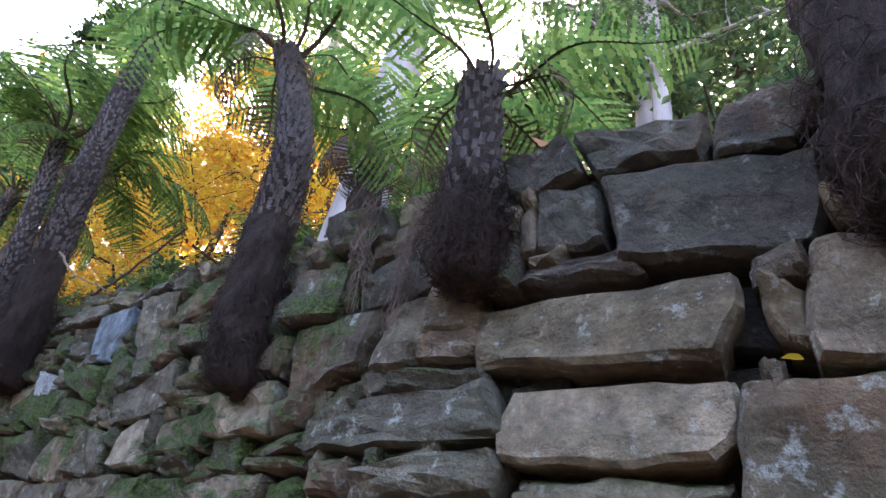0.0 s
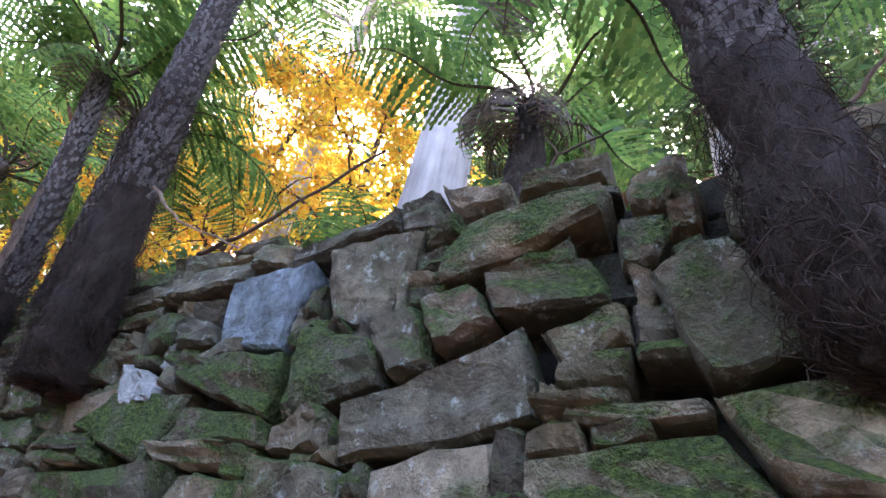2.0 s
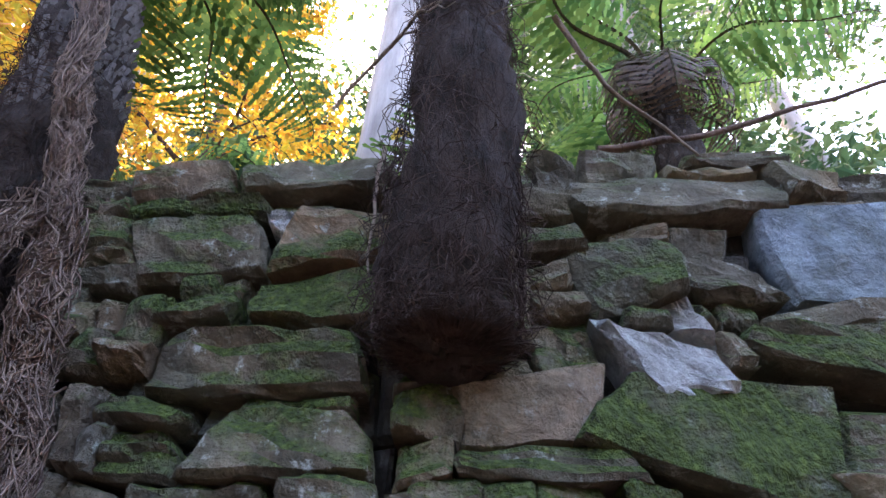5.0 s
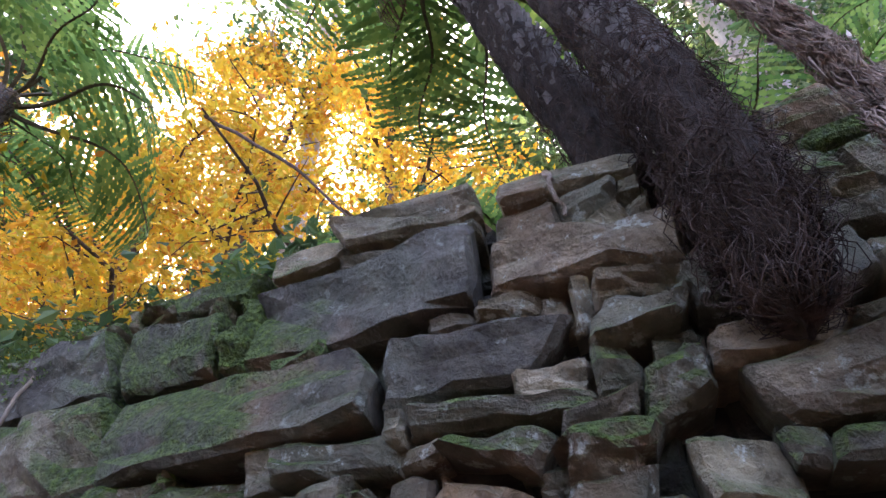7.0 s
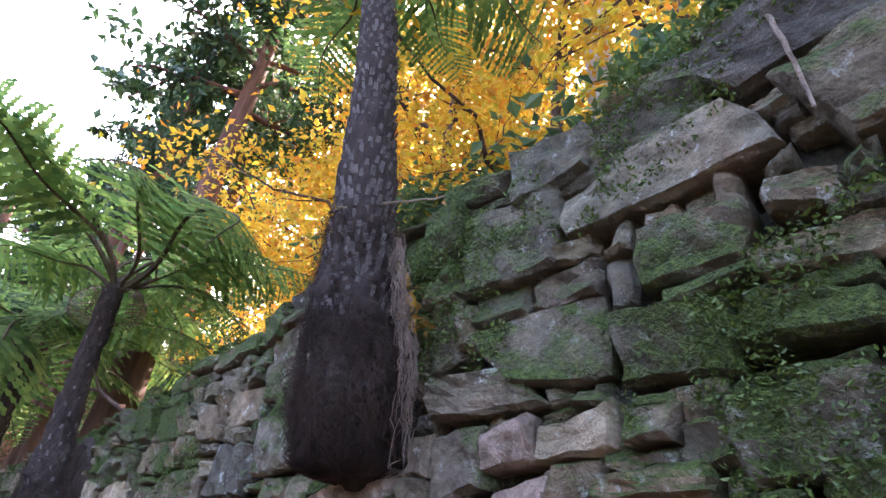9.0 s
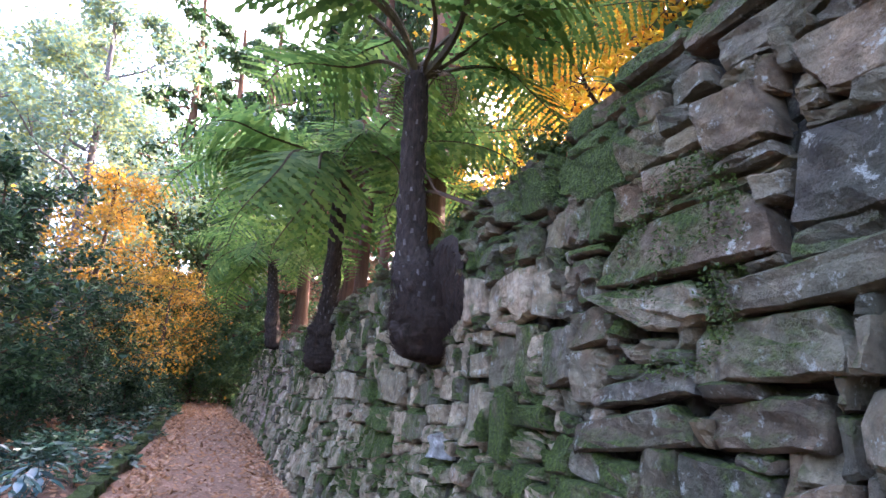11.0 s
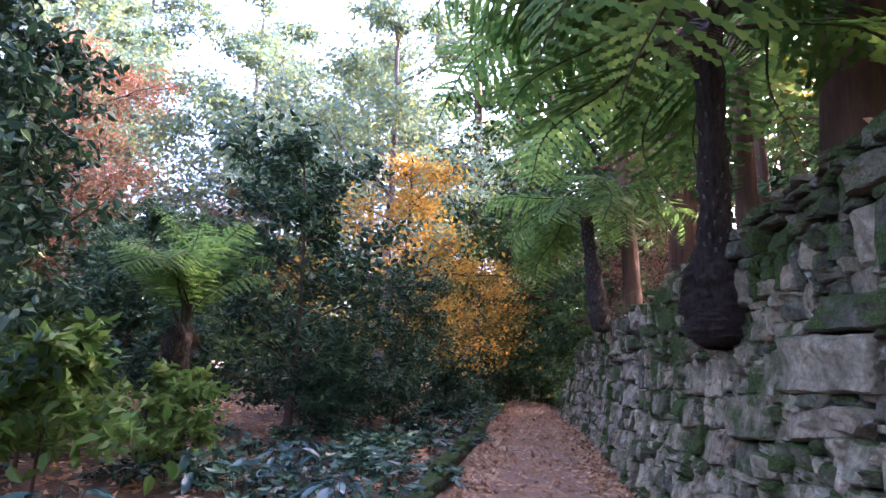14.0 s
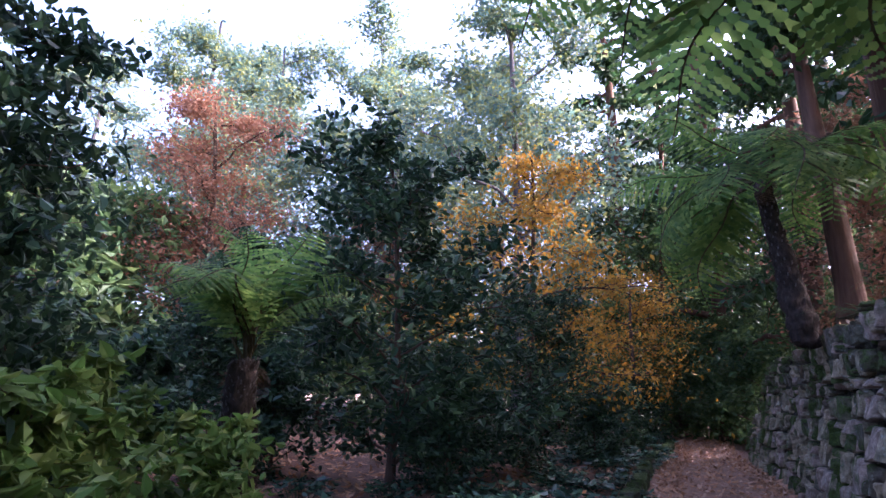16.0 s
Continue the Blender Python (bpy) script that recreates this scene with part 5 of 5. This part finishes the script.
slab(4.39, 4.51, 1.86, 2.00, 0.29, -0.06, 0.05, 0.07, STONE)
slab(4.44, 4.56, 2.01, 2.13, 0.04, -0.38, 0.03, 0.02, STONE)
slab(4.52, 4.62, 2.23, 2.34, 0.19, 0.35, -0.00, 0.00, STONE)
slab(4.60, 4.74, 2.06, 2.16, 0.32, 0.32, -0.12, -0.05, STAINED)
slab(5.02, 5.36, 2.10, 2.29, 0.02, 0.08, 0.09, 0.13, STONE)
slab(5.52, 5.75, 2.08, 2.27, 0.08, 0.14, 0.06, 0.05, STONE)
slab(5.53, 6.39, 1.76, 1.97, -0.00, -0.01, 0.09, -0.23, STONE)
slab(5.18, 5.75, 1.64, 1.75, -0.06, -0.10, -0.02, -0.08, STONE)
slab(5.75, 6.04, 1.61, 1.73, -0.10, 0.04, 0.08, 0.44, STONE)
slab(5.38, 5.87, 1.45, 1.61, -0.07, -0.05, 0.03, -0.01, STONE)
slab(5.86, 6.38, 1.40, 1.49, -0.14, -0.18, 0.02, 0.03, STONE)
slab(4.61, 5.06, 1.36, 1.48, -0.14, -0.07, 0.02, -0.00, STONE)
slab(5.07, 5.39, 1.30, 1.45, -0.14, -0.07, 0.02, -0.01, STONE)
slab(4.39, 4.54, 1.40, 1.49, -0.14, -0.08, -0.01, -0.00, MOSSY)
slab(4.07, 4.38, 1.44, 1.53, -0.15, -0.17, -0.01, -0.01, STONE)
slab(5.87, 6.50, 1.25, 1.36, -0.16, -0.19, 0.09, 0.01, STONE)
slab(5.48, 5.81, 1.28, 1.41, -0.13, -0.13, -0.01, 0.04, STONE)
slab(10.45, 11.25, 1.17, 1.42, -0.03, 0.05, -0.07, -0.04, STONE)
slab(8.85, 9.56, 1.20, 1.44, 0.01, 0.05, -0.06, -0.09, STONE)
slab(8.76, 9.21, 1.48, 1.67, 0.07, -0.07, 0.03, -0.05, STONE)
slab(9.26, 9.55, 1.91, 2.05, 0.16, 0.14, -0.05, -0.01, STONE)
slab(8.90, 9.34, 1.75, 1.81, -0.08, 0.06, -0.01, -0.04, STONE)
slab(9.39, 9.63, 1.69, 1.82, 0.26, -0.22, -0.02, -0.05, STONE)
slab(10.25, 10.94, 1.44, 1.58, 0.04, 0.05, -0.30, -0.17, MOSSY)
slab(9.68, 10.33, 1.16, 1.38, 0.01, -0.02, 0.00, -0.07, STONE)
slab(9.04, 9.60, 0.96, 1.15, 0.05, -0.00, -0.02, 0.03, STONE)
slab(9.70, 10.23, 0.99, 1.12, -0.04, -0.05, 0.05, 0.00, STONE)
slab(11.34, 11.93, 0.86, 1.13, -0.06, -0.05, 0.06, 0.06, STONE)
slab(10.50, 11.17, 0.98, 1.12, -0.14, -0.10, -0.03, 0.00, STONE)
slab(9.41, 9.80, 0.72, 0.99, -0.08, -0.42, 0.09, 0.00, STONE)
slab(8.90, 9.36, 0.84, 0.96, -0.30, -0.01, 0.13, 0.07, STONE)
slab(8.74, 8.94, 0.98, 1.17, -0.04, -0.13, -0.01, 0.05, STONE)
slab(10.18, 10.71, 0.54, 0.76, -0.16, -0.20, 0.03, -0.02, STONE)
slab(10.75, 11.12, 0.56, 0.73, -0.14, -0.15, 0.07, 0.07, STONE)
slab(11.76, 12.58, 0.20, 0.49, -0.10, -0.19, -0.01, 0.03, STONE)
slab(7.86, 8.13, 1.64, 1.78, 0.22, 0.21, -0.02, -0.01, STONE)
slab(7.95, 8.28, 1.49, 1.64, -0.01, -0.14, -0.00, -0.00, STONE)
slab(7.90, 8.21, 1.27, 1.47, 0.07, -0.42, -0.03, -0.01, STONE)
slab(8.27, 8.59, 1.22, 1.42, -0.03, -0.25, -0.01, -0.05, STAINED)
slab(7.91, 8.21, 1.14, 1.25, -0.12, -0.05, 0.00, 0.04, STONE)
slab(8.26, 8.62, 1.00, 1.17, -0.15, -0.03, 0.04, 0.06, STAINED)
slab(7.90, 8.12, 0.92, 1.09, -0.05, -0.17, 0.00, 0.01, WHITE)
slab(8.14, 8.45, 0.82, 0.94, -0.22, -0.15, -0.02, -0.02, STONE)


CELL, FROM_U, FROM_V = 0.025, -4.8, 0.0
taken = set()


def cells_of(quad):
    """The cells of the wall's face that lie within a stone."""
    us, vs = [p[0] for p in quad], [p[1] for p in quad]
    found = []
    for i in range(int((min(us) - FROM_U) / CELL), int((max(us) - FROM_U) / CELL) + 1):
        for j in range(int((min(vs) - FROM_V) / CELL), int((max(vs) - FROM_V) / CELL) + 1):
            u, v = FROM_U + (i + 0.5) * CELL, FROM_V + (j + 0.5) * CELL
            if all((b[0] - a[0]) * (v - a[1]) - (b[1] - a[1]) * (u - a[0]) >= 0 for a, b in zip(quad, quad[1:] + quad[:1])):
                found.append((i, j))
    return found


for q in KEY:
    taken.update(cells_of(q))


def kind_at(u, v, r):
    """The commonest stone at a place along the wall: greyer and stained by the start, warmer and paler further on."""
    if u < 6.6:
        return r.choice((STONE, STONE, STONE, STAINED))
    # upper band: moss, plus overhead shade put into the choice of darker stone
    if v > 1.75 and u < 13:
        return r.choice((STAINED, STAINED, MOSSY, STONE))
    return r.choice((WARM, WARM, WARM, STAINED)) if u < 14.5 else r.choice((WARM, WARM, WARM, PINK, STAINED))


def fits(quad):
    inside = cells_of(quad)
    return not inside or sum(c in taken for c in inside) < 0.1 * len(inside)


def lay(first, last, low, high, widths, wave, seed, gap):
    """Courses of rough stones along a stretch of the wall, between the larger ones."""
    r = random.Random(seed)

    def joint(k, u):
        return wave * noise.noise(Vector((u * 0.7, k * 0.37, seed))) + wave * 0.5 * noise.noise(Vector((u * 2.3, k * 0.9, seed + 8.0)))
    levels = [-0.32]
    while levels[-1] < 3.0:
        levels.append(levels[-1] + r.uniform(low, high))
    for k in range(len(levels) - 1):
        u = first + r.uniform(-0.1, 0.1)
        while u < last - 0.1:
            w = r.uniform(*widths) if r.random() < 0.8 else widths[0] * r.uniform(0.6, 1)
            nu = min(u + w, last)
            mid = (u + nu) / 2
            lim = curve_at(TOP, mid) + r.uniform(-0.05, 0.05)
            v0, v1 = levels[k] + joint(k, mid), levels[k + 1] + joint(k + 1, mid)
            if v0 < lim - 0.05:
                v1 = min(v1, lim)
                rows = [(v0, v1)]
                if v1 - v0 > 0.15 and r.random() < 0.22:
                    c = v0 + (v1 - v0) * r.uniform(0.35, 0.65)
                    rows = [(v0, c), (c, v1)]
                for a, b in rows:
                    g = r.uniform(*gap)
                    j = [r.uniform(-1, 1) * min(0.045, 0.16 * w) for _ in range(4)]
                    d = [r.uniform(-1, 1) * 0.14 * (b - a) for _ in range(4)]
                    quad = [(u + g + j[0], a + g + d[0]), (nu - g + j[1], a + g + d[1]), (nu - g + j[2], b - g + d[2]), (u + g + j[3], b - g + d[3])]
                    kind = MOSSY if r.random() < (0.6 if lim - b < (0.14 if u < 6.6 else 0.5) else 0.1) else kind_at(u, v0, r)
                    if fits(quad):
                        slabs.append((quad, kind))
            u = nu


lay(WALL_START, 6.6, 0.12, 0.24, (0.20, 0.55), 0.07, 3, (-0.001, 0.008))
lay(6.6, 14.5, 0.19, 0.35, (0.15, 0.34), 0.10, 4, (0.014, 0.034))
lay(14.5, WALL_END, 0.17, 0.31, (0.13, 0.30), 0.10, 5, (0.012, 0.030))


for q, _ in slabs[len(KEY):]:
    taken.update(cells_of(q))


def fill(first, last, low, seed):
    """Smaller stones wedged into what the larger ones leave of the wall."""
    r = random.Random(seed)
    for j in range(int((low - FROM_V) / CELL), int((3.0 - FROM_V) / CELL)):
        for i in range(int((first - FROM_U) / CELL), int((last - FROM_U) / CELL)):
            lim = curve_at(TOP, FROM_U + i * CELL)
            if (i, j) in taken or FROM_V + (j + 2) * CELL > lim:
                continue
            wide, high, most, tall = 1, 1, r.randint(5, 13), r.randint(3, 6)
            while wide < most and (i + wide, j) not in taken:
                wide += 1
            while high < tall and FROM_V + (j + high + 1) * CELL < lim and all((i + k, j + high) not in taken for k in range(wide)):
                high += 1
            taken.update((i + k, j + m) for k in range(wide) for m in range(high))
            if wide * high < 4 or min(wide, high) < 2:
                continue
            u, v, w, h = FROM_U + i * CELL, FROM_V + j * CELL, wide * CELL, high * CELL
            k = [r.uniform(-0.012, 0.008) for _ in range(8)]
            slabs.append(([(u + k[0], v + k[1]), (u + w - k[2], v + k[3]), (u + w - k[4], v + h - k[5]), (u + k[6], v + h - k[7])], MOSSY if r.random() < 0.2 else kind_at(u, v, r)))


fill(-4.6, 14.0, 0.3, 9)
facing, slabs = slabs, []
found, KEY, taken = KEY, [], set()
lay(WALL_START, WALL_END, 0.12, 0.22, (0.14, 0.32), 0.08, 6, (0.0, 0.008))
# hearting set back behind the facing, coloured near-black for the joints' shade
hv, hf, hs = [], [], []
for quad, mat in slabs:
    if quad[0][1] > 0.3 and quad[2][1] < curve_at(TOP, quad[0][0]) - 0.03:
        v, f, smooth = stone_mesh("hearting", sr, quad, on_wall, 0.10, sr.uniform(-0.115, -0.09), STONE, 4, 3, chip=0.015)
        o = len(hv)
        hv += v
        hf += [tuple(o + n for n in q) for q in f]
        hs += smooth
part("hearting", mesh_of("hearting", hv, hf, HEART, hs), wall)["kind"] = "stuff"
slabs, KEY = facing, found


def nearness(q):
    u, v = q[0][0][0], q[0][0][1]
    if -4.5 < u < 6:
        return abs(u - 1) * 0.3 + (0 if v > 1.7 else 3 + (1.7 - v) * 4)
    return 2.0 + abs(u - 9) * 0.25 if u > 0 else 50


order = sorted(range(len(slabs)), key=lambda i: (-1 if i < len(KEY) else nearness(slabs[i])))
rest = {}
for rank, i in enumerate(order):
    quad, mat = slabs[i]
    near = rank < 300
    v, f, smooth = stone_mesh("stone", sr, quad, on_wall, 0.16, (sr.uniform(-0.012, 0.022) if i < len(KEY) else sr.uniform(-0.030, 0.010)) * (1.9 if quad[0][0] > 6.5 else 1.0), mat, *((8, 6) if near else (6, 5)), chip=sr.uniform(0.010, 0.024))
    if near:
        c = Vector(on_wall(quad[0][0], quad[0][1], 0))
        ob = part("stone", mesh_of("stone", [Vector(p) - c for p in v], f, mat, smooth), wall)
        ob.location = c
    else:
        rv, rf, rs = rest.setdefault(mat.name, ([], [], []))
        o = len(rv)
        rv += v
        rf += [tuple(o + n for n in q) for q in f]
        rs += smooth
for name, (rv, rf, rs) in rest.items():
    part("stonework", mesh_of("stonework", rv, rf, bpy.data.materials[name], rs), wall)["kind"] = "stuff"

# low stone edging of the bed
y = 6.0
er = random.Random(3)
edging = tagged(new("bed_edging"), "low mossy stone edging along the garden bed", "edging", kind="structure")
while y < 27:
    w = er.uniform(0.22, 0.5)

    def on_edge(u, v, out, s=er.uniform(-0.03, 0.03)):
        return (path_left(u) - 0.16 + out + s, u, v)
    z = ground_z(y) - 0.05
    v, f, smooth = stone_mesh("edging_stone", er, [(y + w, z), (y + 0.01, z), (y + 0.02, z + er.uniform(0.18, 0.27)), (y + w - 0.01, z + er.uniform(0.18, 0.27))], on_edge, 0.2, 0.05, MOSSY, 5, 4, 0.02)
    part("edging_stone", mesh_of("edging_stone", v, f, MOSSY, smooth), edging)
    y += w
